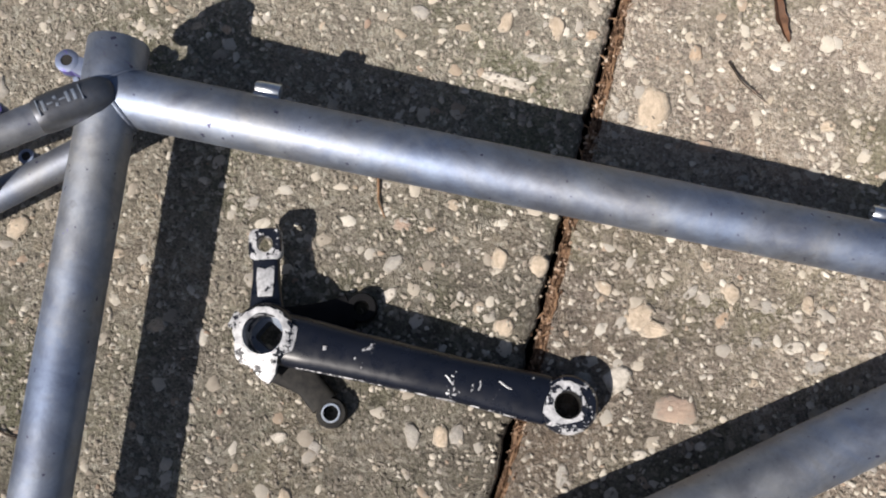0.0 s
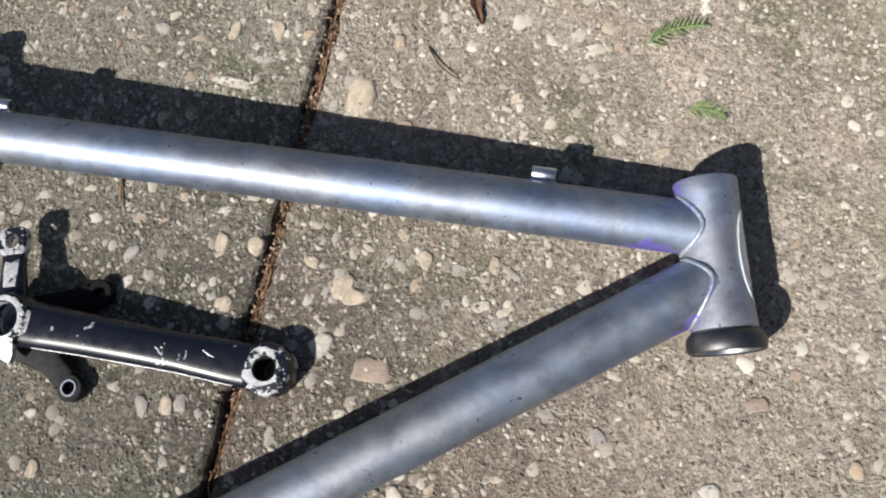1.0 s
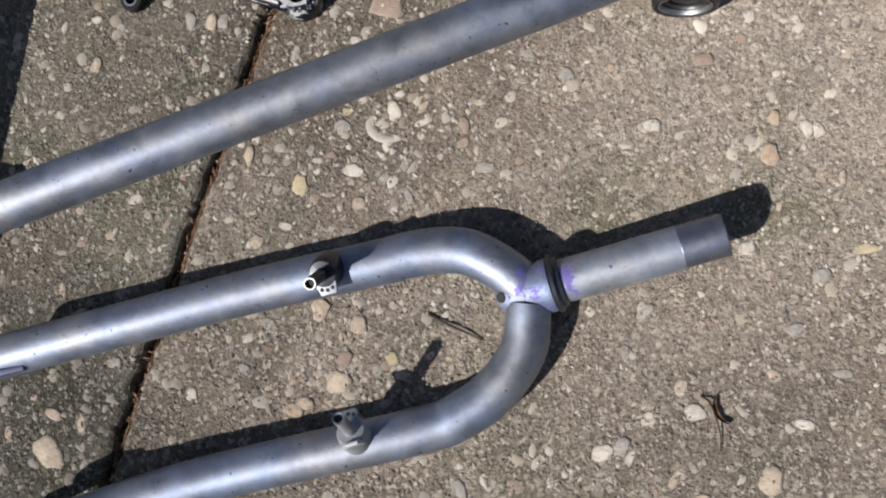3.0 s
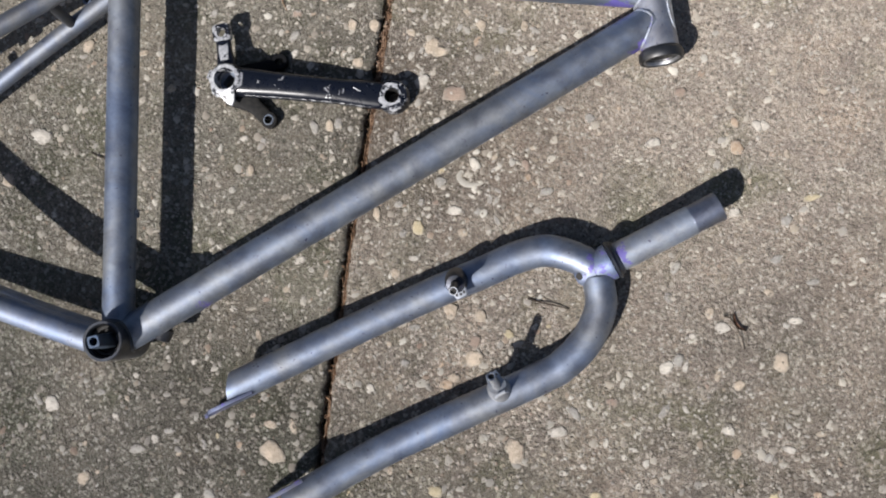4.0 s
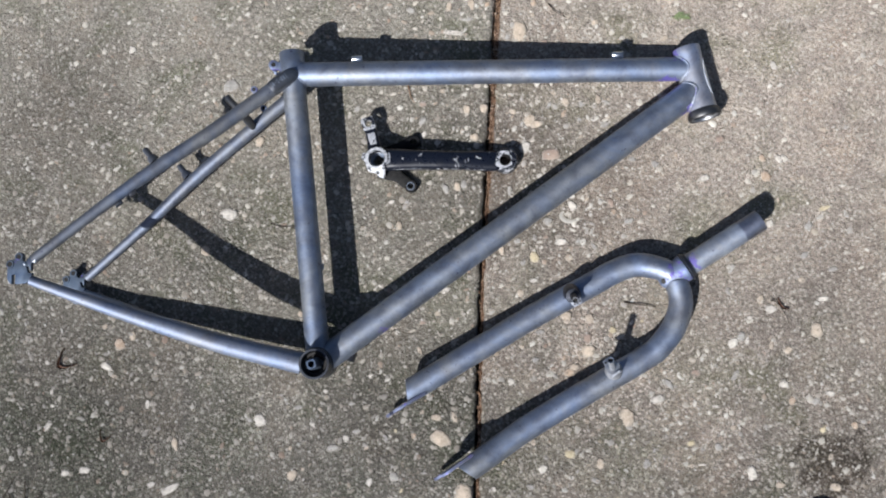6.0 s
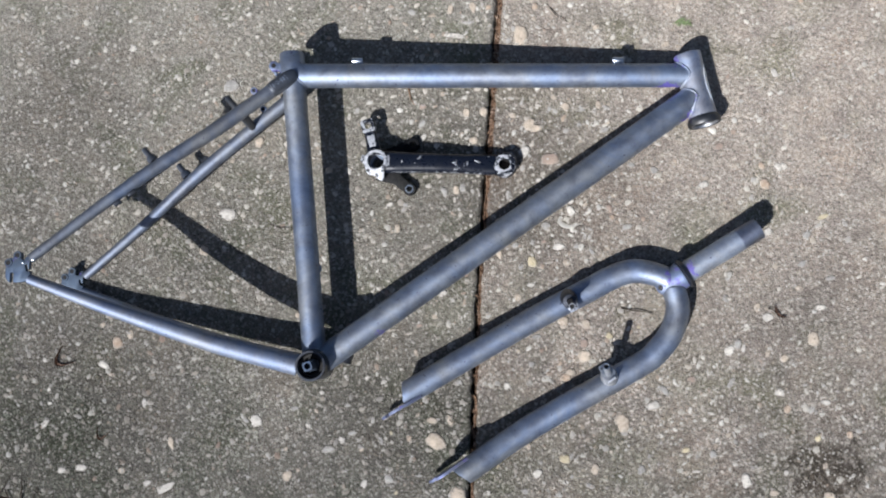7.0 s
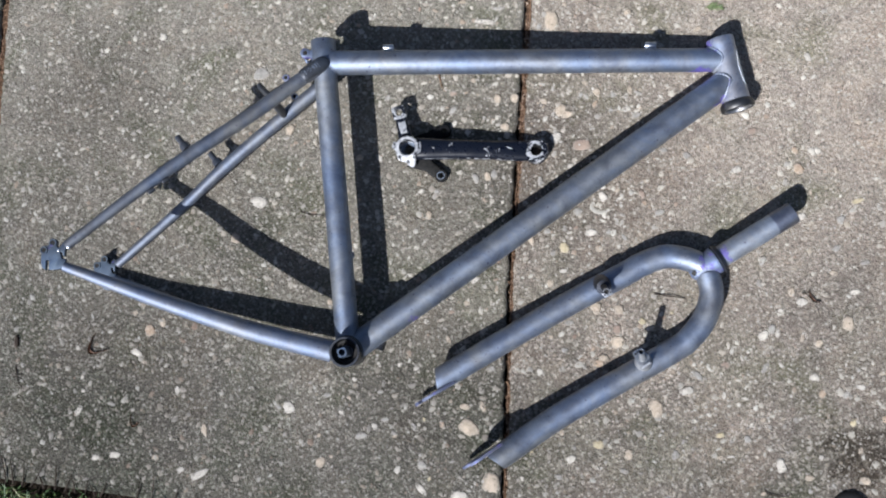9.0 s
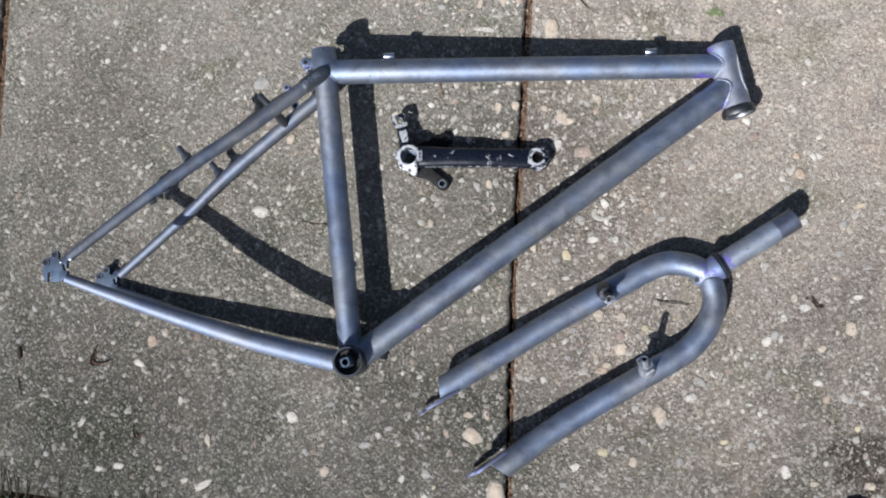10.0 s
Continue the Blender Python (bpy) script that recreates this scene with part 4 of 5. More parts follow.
IN_A, IN_B = V((0.52, -0.854, 0)), V((-0.56, 0.828, 0))
blade_a, pa, da = blade(A_, RA, IN_A)
blade_b, pb, db = blade(B_, RA, IN_B)
fork_end(pa, da, IN_A, blade_a)
fork_end(pb, db, IN_B, blade_b)
for bl, base, tip in ((blade_a, V((0.2640, -0.1790, 0.0300)), V((0.2672, -0.1895, 0.0660))), (blade_b, V((0.3170, -0.2770, 0.0300)), V((0.3105, -0.2625, 0.0660)))):
    way = (tip - base).normalized()
    bm = bmesh.new()
    lathe(bm, at_axis(base - way * 0.008, way), [(0.0118, 0.000), (0.0114, 0.010), (0.0104, 0.0175), (0.0088, 0.0212), (0.0046, 0.0218), (0.0042, 0.0235), (0.0041, 0.0455), (0.0037, 0.0462), (0.0029, 0.0462), (0.0027, 0.012)], 30)
    # paler steel on blade_b stands for sunlight on its boss
    b = part("brake_boss", bm, BOSS_STEEL if bl is blade_a else STEEL_PALE, bl, "steel canti brake boss with an open threaded end")
    bm = lathe(bmesh.new(), at_axis(base + way * 0.0378, way), [(0.0032, 0.0), (0.0033, 0.0011), (0.0039, 0.0011), (0.0042, 0.0), (0.0042, -0.0006)], 28, closed=False)
    # black plug for the shade inside the open post
    hole = lathe(bmesh.new(), at_axis(base + way * 0.0360, way), [(0.0001, 0.0), (0.0030, 0.0), (0.0030, -0.006), (0.0001, -0.006)], 20, closed=False)
    part("post_bore", hole, BLACK, b)
    part("post_rim", bm, RACE_STEEL if bl is blade_a else CHROME, b, "bare rim of the post")
    side = IN_A if bl is blade_a else IN_B
    side = (side - way * side.dot(way)).normalized()
    mm = Matrix.Translation(base + way * 0.0115) @ Matrix((way.cross(side), side, way)).transposed().to_4x4()
    bm = plate(bmesh.new(), [(-0.0066, -0.004), (0.0066, -0.004), (0.0070, 0.008), (0.0056, 0.0145), (-0.0056, 0.0145), (-0.0070, 0.008)], -0.0011, 0.0011, mm, 0.0005)
    sp = part("spring_plate", bm, STEEL_PALE, b, "dull spring plate with three holes")
    if bl is blade_b:
        # plate added to carry the sunlit face of this boss
        fm = Matrix.Translation(base + way * 0.004 - side * 0.0072) @ Matrix((way.cross(side), way, -side)).transposed().to_4x4() @ pose(0, 0, 0, 14, 0, 0)
        part("boss_flange", plate(bmesh.new(), [(-0.0078, -0.010), (0.0078, -0.010), (0.0066, 0.008), (0.0040, 0.013), (-0.0040, 0.013), (-0.0066, 0.008)], -0.0012, 0.0012, fm, 0.0006), SUNLIT_STEEL, b, "pale plate added for the sunlit face of the boss")
    # three black discs paint the shade of the plate's holes
    for k in (-1, 0, 1):
        bm = lathe(bmesh.new(), mm @ Matrix.Translation((k * 0.0038, 0.0112 - 0.001 * abs(k), 0.0006)), [(0.0001, 0.0008), (0.0014, 0.0008), (0.0014, -0.001), (0.0001, -0.001)], 12, closed=False)
        part("spring_hole", bm, BLACK, sp)


# ---- crank arm ----
crank_arm = thing("crank_arm", Matrix(), "black chipped bicycle crank arm with a sawn spider lying on paving", "crank arm")
SP, PE = V((0.0028, 0.0004, 0.0)), V((0.1755, -0.0002, 0.0))
ax = (PE - SP).normalized()
ay = V((-ax.y, ax.x, 0))
bm = bmesh.new()
rings = []
L = (PE - SP).length
for i in range(41):
    s = i / 40
    x = 0.010 + (L - 0.021) * s
    half = float(np.interp(s, [0, 0.08, 0.3, 0.7, 0.92, 1.0], [0.0150, 0.0148, 0.0136, 0.0128, 0.0140, 0.0138]))
    z0 = float(np.interp(s, [0, 0.2, 0.6, 1.0], [0.0120, 0.0085, 0.0050, 0.0040]))
    z1 = float(np.interp(s, [0, 0.1, 0.5, 1.0], [0.0300, 0.0300, 0.0270, 0.0185]))
    ring = []
    for k in range(28):
        a = k * math.tau / 28
        ca, sa = math.cos(a), math.sin(a)
        yy = half * abs(ca) ** 0.72 * (1 if ca > 0 else -1)
        zz = (z0 + z1) / 2 + (z1 - z0) / 2 * abs(sa) ** 0.78 * (1 if sa > 0 else -1)
        ring.append(bm.verts.new(SP + ax * x + ay * yy + V((0, 0, zz))))
    rings.append(ring)
for a, b in zip(rings, rings[1:]):
    for k in range(28):
        bm.faces.new((a[k], a[(k + 1) % 28], b[(k + 1) % 28], b[k]))
bm.faces.new(rings[0])
bm.faces.new(rings[-1])
arm = part("arm", bm, PAINT, crank_arm, "glossy blue-black arm with scratches")
# this pale line paints both wear and the highlight on the lower edge
line = []
for i in range(3, 39):
    s = i / 40
    half = float(np.interp(s, [0, 0.08, 0.3, 0.7, 0.92, 1.0], [0.0150, 0.0148, 0.0136, 0.0128, 0.0140, 0.0138]))
    z0 = float(np.interp(s, [0, 0.2, 0.6, 1.0], [0.0120, 0.0085, 0.0050, 0.0040]))
    z1 = float(np.interp(s, [0, 0.1, 0.5, 1.0], [0.0300, 0.0300, 0.0270, 0.0185]))
    line.append(SP + ax * (0.010 + (L - 0.021) * s) - ay * half * 0.93 ** 0.72 + V((0, 0, (z0 + z1) / 2 + (z1 - z0) / 2 * 0.36 ** 0.78)))
part("worn_edge", sweep(bmesh.new(), line, 0.0005, 8), PAINT_EDGE, arm, "pale line for wear and highlight along the lower edge")
# curved scratches down to the alloy, and one chip near the boss
for strokes in (((0.600, 0.0004), (0.612, -0.0008), (0.622, -0.0030)), ((0.618, 0.0012), (0.628, 0.0006)), ((0.690, -0.0010), (0.694, -0.0028), (0.690, -0.0050)), ((0.712, 0.0018), (0.716, -0.0010), (0.712, -0.0036)), ((0.770, 0.0040), (0.800, 0.0016), (0.815, 0.0012)), ((0.205, 0.0010), (0.207, -0.0014))):
    chip = strokes[0][0] < 0.3
    pts = [SP + ax * (L * u) + ay * v + V((0, 0, float(np.interp((L * u - 0.010) / (L - 0.021), [0, 0.1, 0.5, 1.0], [0.0300, 0.0300, 0.0270, 0.0185])) - 0.0004)) for u, v in strokes]
    part("scratch", sweep(bmesh.new(), pts, 0.0013 if chip else 0.0006, 8), PAINT_BARE, arm, "scratch down to pale alloy")
bm = lathe(bmesh.new(), Matrix.Translation(PE + V((0, 0, 0.0025))), [(0.0150, 0.0), (0.0165, 0.0015), (0.0165, 0.0135), (0.0152, 0.0155), (0.0148, 0.0156), (0.0082, 0.0158), (0.0076, 0.0152), (0.0073, 0.0)], 48)
part("pedal_eye", bm, PAINT_EYE, crank_arm, "black pedal eye with chipped paint")
def flaked_ring(c, inner, reach, z, drop, thick, segs=96):
    """A ring of bare alloy whose outer rim is where the paint has flaked back; reach(a) is its outer radius."""
    bm = bmesh.new()
    rings = []
    for level in range(4):
        ring = []
        for k in range(segs):
            a = k * math.tau / segs
            out = reach(a) * (1 + 0.07 * noise.noise((math.cos(a) * 3.1, math.sin(a) * 3.1, z * 90)) + 0.05 * noise.noise((math.cos(a) * 11, math.sin(a) * 11, 4)))
            r = (inner, inner + 0.45 * (out - inner), out, out)[level]
            h = z - drop * max(0.0, r - 0.0150) - (thick if level == 3 else 0.0)
            ring.append(bm.verts.new(c + V((r * math.cos(a), r * math.sin(a), h))))
        rings.append(ring)
    for p, q in zip(rings, rings[1:]):
        for k in range(segs):
            bm.faces.new((p[k], p[(k + 1) % segs], q[(k + 1) % segs], q[k]))
    return bm


bm = flaked_ring(PE, 0.0078, lambda a: 0.0117 + 0.0018 * math.cos(a - 2.9) + 0.0010 * math.cos(3 * a + 1), 0.0188, 0.0, 0.002)
part("pedal_face", bm, PAINT_BARE, crank_arm, "bare alloy ring round the pedal hole")
# sleeve blackened to give the pedal hole its deep shade
part("pedal_thread", lathe(bmesh.new(), Matrix.Translation(PE + V((0, 0, 0.0012))), [(0.0074, 0.0), (0.0074, 0.0166), (0.0070, 0.0166), (0.0068, 0.0)], 32), BLACK, crank_arm, "pedal hole lining, blackened for its deep shade")
# spindle boss: a black ring with a deep recess, flaked bare on top, and a square hole through it
bm = lathe(bmesh.new(), Matrix.Translation(SP), [(0.0145, 0.0060), (0.0176, 0.0080), (0.0180, 0.0245), (0.0168, 0.0295), (0.0150, 0.0310), (0.0118, 0.0312), (0.0112, 0.0300)], 48, closed=False)
part("spindle_boss", bm, PAINT, crank_arm, "black spindle boss")
bm = lathe(bmesh.new(), Matrix.Translation(SP), [(0.0116, 0.0313), (0.0112, 0.0300), (0.0110, 0.0150), (0.0106, 0.0145)], 48, closed=False)
part("boss_recess", bm, PAINT_BOSS, crank_arm, "recess of the boss with paint flaking from alloy")


def lobe(a, at, wide, size):
    d = (a - at + math.pi) % math.tau - math.pi
    return size * math.exp(-(d / wide) ** 2)


bm = flaked_ring(SP, 0.0114, lambda a: 0.0150 + lobe(a, 0.05, 0.42, 0.0080) + lobe(a, -1.25, 0.30, 0.0115) + lobe(a, -2.0, 0.55, 0.0050) + lobe(a, 3.1, 0.35, 0.0025), 0.0319, 0.55, 0.004)
part("flaked_boss_face", bm, PAINT_BARE, crank_arm, "pale alloy face where the paint has flaked off")
bm = bmesh.new()
lo, hi, rim = [], [], []
for k in range(48):
    a = k * math.tau / 48
    q = max(abs(math.cos(a + 0.5)), abs(math.sin(a + 0.5)))
    r = min(0.0063 / q, 0.0080)
    lo.append(bm.verts.new(SP + V((r * math.cos(a), r * math.sin(a), 0.0060))))
    hi.append(bm.verts.new(SP + V((r * 1.04 * math.cos(a), r * 1.04 * math.sin(a), 0.0148))))
    rim.append((bm.verts.new(SP + V((0.0112 * math.cos(a), 0.0112 * math.sin(a), 0.0148))), bm.verts.new(SP + V((0.0146 * math.cos(a), 0.0146 * math.sin(a), 0.0060)))))
for k in range(48):
    j = (k + 1) % 48
    bm.faces.new((lo[k], lo[j], hi[j], hi[k]))
    bm.faces.new((hi[k], hi[j], rim[j][0], rim[k][0]))
    bm.faces.new((lo[j], lo[k], rim[k][1], rim[j][1]))
part("square_taper", bm, STEEL_GREY, crank_arm)


def spider(tip, z_root, z_tip, w0, w1, mat, label, hole=0.0042, eye=0.0088, square=False):
    """A spider arm that drops from the boss to its bolt eye."""
    tip = V((tip[0], tip[1], 0))
    d = (tip - SP).normalized()
    n = V((-d.y, d.x, 0))
    ln = (tip - SP).length
    bm = bmesh.new()
    rings = []
    for i in range(15):
        s = i / 14
        x = 0.012 + (ln - 0.012 - eye * 0.75) * s
        half = w0 + (w1 - w0) * min(1, s * 1.6)
        zc = z_root + (z_tip - z_root) * min(1, s * 1.25)
        hh = 0.0046 - 0.0012 * s
        ring = []
        for k in range(16):
            a = k * math.tau / 16
            ca, sa = math.cos(a), math.sin(a)
            ring.append(bm.verts.new(SP + d * x + n * half * abs(ca) ** 0.5 * (1 if ca > 0 else -1) + V((0, 0, zc + hh * abs(sa) ** 0.6 * (1 if sa > 0 else -1)))))
        rings.append(ring)
    for a, b in zip(rings, rings[1:]):
        for k in range(16):
            bm.faces.new((a[k], a[(k + 1) % 16], b[(k + 1) % 16], b[k]))
    bm.faces.new(rings[0])
    bm.faces.new(rings[-1])
    sp = part("spider_arm", bm, mat[0], crank_arm, label)
    if square:
        bm = bmesh.new()
        rings = []
        for f, hole_ring, h in ((0.94, 0, 0.0), (1.0, 0, 0.0008), (1.0, 0, 0.0062), (0.93, 0, 0.0070), (1.0, 1, 0.0070), (1.0, 1, 0.0)):
            ring = []
            for k in range(40):
                a = k * math.tau / 40
                ca, sa = math.cos(a), math.sin(a)
                r = hole if hole_ring else f * eye / (abs(ca) ** 5 + abs(sa) ** 5) ** 0.2
                ring.append(bm.verts.new(tip + d * r * ca + n * r * sa + V((0, 0, z_tip - 0.0034 + h))))
            rings.append(ring)
        for a, b in zip(rings, rings[1:] + rings[:1]):
            for k in range(40):
                bm.faces.new((a[k], a[(k + 1) % 40], b[(k + 1) % 40], b[k]))
        part("bolt_eye", bm, mat[1], sp, "square bolt eye worn to pale alloy")
        return sp
    bm = lathe(bmesh.new(), Matrix.Translation(tip + V((0, 0, z_tip - 0.0034))), [(eye * 0.92, 0), (eye, 0.0008), (eye, 0.0060), (eye * 0.92, 0.0068), (hole * 1.1, 0.0068), (hole, 0.0062), (hole, 0)], 32)
    part("bolt_eye", bm, mat[1], sp)
    return sp


up_arm = spider((-0.0117, 0.0505), 0.0205, 0.0195, 0.0105, 0.0078, (PAINT, PAINT_WORN), "black spider arm with paint flaked to pale alloy", hole=0.0048, eye=0.0095, square=True)
d_up = (V((-0.0117, 0.0505, 0)) - SP).normalized()
mm = Matrix.Translation(SP + d_up * 0.031 + V((0, 0, 0.0235))) @ Matrix((d_up, V((-d_up.y, d_up.x, 0)), V((0, 0, 1)))).transposed().to_4x4() @ pose(0, 0, 0, 0, 8, 0)
part("bare_patch", plate(bmesh.new(), [(-0.0095, -0.0045), (-0.004, -0.0052), (0.007, -0.0055), (0.0095, -0.0050), (0.0090, 0.0046), (0.001, 0.0050), (-0.0095, 0.0040)], -0.0012, 0.0006, mm, 0.0004), PAINT_BARE, up_arm, "patch flaked to pale alloy")
low_arm = spider((0.0467, -0.0340), 0.0125, 0.0060, 0.0200, 0.0084, (DUSTY, DUSTY), "dusty black spider arm with a bolt eye")
part("eye_rim", lathe(bmesh.new(), Matrix.Translation(V((0.0467, -0.0340, 0.0094))), [(0.0043, 0.0), (0.0043, 0.0007), (0.0054, 0.0007), (0.0056, 0.0)], 32), STEEL_GREY, low_arm, "bright worn rim of the bolt hole")
# this arm's colour is darkened for the shadow that falls on it
spider((0.0490, 0.0285), 0.0100, 0.0045, 0.0140, 0.0105, (SHADED_BLACK, SHADED_BLACK), "black spider arm with a bolt eye, darkened for shade")
d = V((-0.97, 0.22, 0)).normalized()
mm = Matrix.Translation(SP + d * 0.014 + V((0, 0, 0.0190))) @ axes_along(d).to_4x4()
bm = plate(bmesh.new(), [(-0.0045, -0.0070), (0.0045, -0.0082), (0.0052, 0.0078), (-0.0045, 0.0070)], -0.002, 0.0080, mm, 0.0016)
part("sawn_stub", bm, PAINT_WORN, crank_arm, "sawn black spider stub with a bare cut")


# ---- litter on the paving ----
def twig(pts, r, mat, name, label, category, group=""):
    n = len(pts)
    rr = [r * (1 - 0.6 * i / (n * 3)) for i in range(3 * n + 1)]
    bm = sweep(bmesh.new(), bent(pts, 3 * n), rr, 7)
    return tagged(part(name, bm, mat), label, category, group or "twigs on the paving")


def dead_leaf(p, ang, ln, w, curl, label):
    """A curled strip of dry leaf."""
    bm = bmesh.new()
    rows = []
    for i in range(17):
        s = i / 16
        half = w * math.sin(math.pi * (0.08 + 0.86 * s)) * (0.8 + 0.3 * noise.noise((s * 6, ang, 0)))
        bend = curl * ln * (s - 0.5) ** 2
        rows.append([bm.verts.new((ln * (s - 0.5), half * k + bend, 0.0012 + 0.0025 * abs(k) + 0.0015 * noise.noise((s * 5, k, ang)))) for k in (-1, -0.5, 0, 0.5, 1)])
    for a, b in zip(rows, rows[1:]):
        for k in range(4):
            bm.faces.new((a[k], a[k + 1], b[k + 1], b[k]))
    under = bmesh.ops.duplicate(bm, geom=bm.verts[:] + bm.edges[:] + bm.faces[:])["geom"]
    for v in under:
        if isinstance(v, bmesh.types.BMVert):
            v.co.z -= 0.0003
    ob = part("dead_leaf", bm, LEAF)
    ob.matrix_basis = pose(p[0], p[1], 0.0, 0, 0, ang)
    return tagged(ob, label, "leaf", "dead leaves on the paving")


def frond(a, b, count, label):
    """A green sprig of scaly leaflets along a bent stem."""
    a, b = V((*a, 0.002)), V((*b, 0.003))
    d = b - a
    n = V((-d.y, d.x, 0)).normalized()
    stem = [a + d * (i / 12) + n * 0.10 * d.length * math.sin(math.pi * i / 12) for i in range(13)]
    ob = part("green_sprig", sweep(bmesh.new(), stem, 0.0005, 6), FROND)
    tagged(ob, label, "sprig", "green sprigs on the paving")
    bm = bmesh.new()
    for i in range(count):
        s = 0.12 + 0.86 * i / count
        p = stem[int(s * 12)].lerp(stem[min(12, int(s * 12) + 1)], s * 12 - int(s * 12))
        for side in (-1, 1):
            ln = 0.0105 * (1 - 0.55 * s) * (0.7 + 0.5 * random.random())
            way = (d.normalized() * 0.75 + n * side * 0.75).normalized()
            q = p + way * ln + V((0, 0, random.uniform(-0.001, 0.002)))
            sweep(bm, [p, p.lerp(q, 0.5), q], [0.0003, 0.0006, 0.0002], 5, flat=0.6)
    part("foliage", bm, FROND, ob)
    return ob


frond((0.366, 0.2367), (0.4036, 0.2541), 12, "small yellowish green conifer sprig lying on the paving")
frond((0.3967, 0.1975), (0.4205, 0.1965), 9, "small dark green conifer sprig lying on the paving")
dead_leaf((0.2560, 0.258), -70, 0.036, 0.0042, 0.15, "narrow reddish brown dead leaf")
dead_leaf((-0.447, -0.288), -48, 0.030, 0.0032, 3.0, "curled brown dead leaf")
bm = bmesh.new()
bmesh.ops.create_uvsphere(bm, u_segments=20, v_segments=10, radius=1.0, matrix=Matrix.Translation((-0.5594, -0.2773, 0.002)) @ pose(0, 0, 0, 0, 0, 5) @ Matrix.Diagonal((0.0037, 0.0095, 0.0024, 1)))
tagged(part("seed_pod", bm, TWIG), "small dark oval seed pod on the paving", "seed pod")
twig([(-0.5587, -0.310, 0.001), (-0.5560, -0.322, 0.002), (-0.5520, -0.334, 0.002), (-0.5441, -0.344, 0.001)], 0.0009, TWIG, "twig", "thin dark bent twig on the paving", "twig")
dead_leaf((0.5310, -0.1900), -48, 0.020, 0.0020, 0.9, "dark crumpled dead leaf")
dead_leaf((-0.3760, -0.3885), -20, 0.018, 0.0022, 3.0, "curled brown dead leaf")
twig([(0.2311, 0.2227, 0.001), (0.2400, 0.2110, 0.003), (0.2490, 0.2050, 0.003), (0.2580, 0.2010, 0.001)], 0.0007, TWIG, "twig", "thin curved dry twig", "twig")
twig([(0.3324, -0.1876, 0.001), (0.3466, -0.1901, 0.003), (0.3612, -0.1916, 0.003), (0.3733, -0.1931, 0.001)], 0.0011, TWIG, "twig", "short dark twig between the fork blades", "twig")
twig([(-0.1500, -0.0840, 0.001), (-0.1380, -0.0885, 0.002), (-0.1200, -0.0895, 0.002), (-0.1059, -0.0909, 0.001)], 0.0009, TWIG, "twig", "thin brown twig behind the seat tube", "twig")
twig([(0.0387, 0.1095, 0.001), (0.0410, 0.1010, 0.002), (0.0430, 0.0930, 0.002), (0.0486, 0.0847, 0.001)], 0.0011, FIBRE, "root_strand", "thin brown root strand", "root")
twig([(0.5190, -0.1830, 0.001), (0.5260, -0.1860, 0.004), (0.5360, -0.2000, 0.003), (0.5410, -0.2130, 0.001)], 0.0008, TWIG, "twig", "thin dark twig lying on concrete", "twig")
twig([(0.4720, -0.4330, 0.001), (0.4760, -0.4380, 0.002), (0.4930, -0.4400, 0.002), (0.5050, -0.4370, 0.001)], 0.0010, TWIG, "twig", "thin dark twig lying on concrete", "twig")
# root fibres in the joint
bm = bmesh.new()
rnd = random.Random(5)
for i in range(330):
    y = rnd.uniform(-0.52, 0.40)
    sunk = min(1.0, max(0.0, (0.02 - y) / 0.10))
    if rnd.random() < 0.45 * sunk:
        continue
    x = joint_x(y) + rnd.uniform(0.0008, 0.0062)
    p = V((x, y, rnd.uniform(-0.0035, -0.0004) - 0.0025 * sunk))
    ln = rnd.uniform(0.003, 0.016)
    a = math.pi / 2 + rnd.gauss(0, 0.75)
    q = p + V((math.cos(a) * ln * 0.45, math.sin(a) * ln, rnd.uniform(-0.002, 0.002)))
    mid = p.lerp(q, 0.5) + V((rnd.uniform(-0.002, 0.002), 0, rnd.uniform(0, 0.0018)))
    sweep(bm, [p, mid, q], [0.0003, rnd.uniform(0.0004, 0.0009), 0.0002], 5)
tagged(part("root_fibres", bm, FIBRE), "brown root fibres and needles lying in the slab joint", "roots", kind="stuff")

# crumbs of earth and grit in the joint and spilt beside it
m = Mat("joint_crumb")
CRUMB = m.done(m.ramp(m.node("ShaderNodeNewGeometry").outputs["Random Per Island"], (0.0, (0.045, 0.026, 0.016)), (0.35, (0.13, 0.078, 0.050)), (0.6, (0.24, 0.155, 0.105)), (0.82, (0.40, 0.29, 0.21)), (1.0, (0.56, 0.46, 0.36))), 0.92, 0.0, m.bump(m.noise(900, 3), 0.5, 0.0005), 0.15)
rnd = random.Random(17)
bm = bmesh.new()
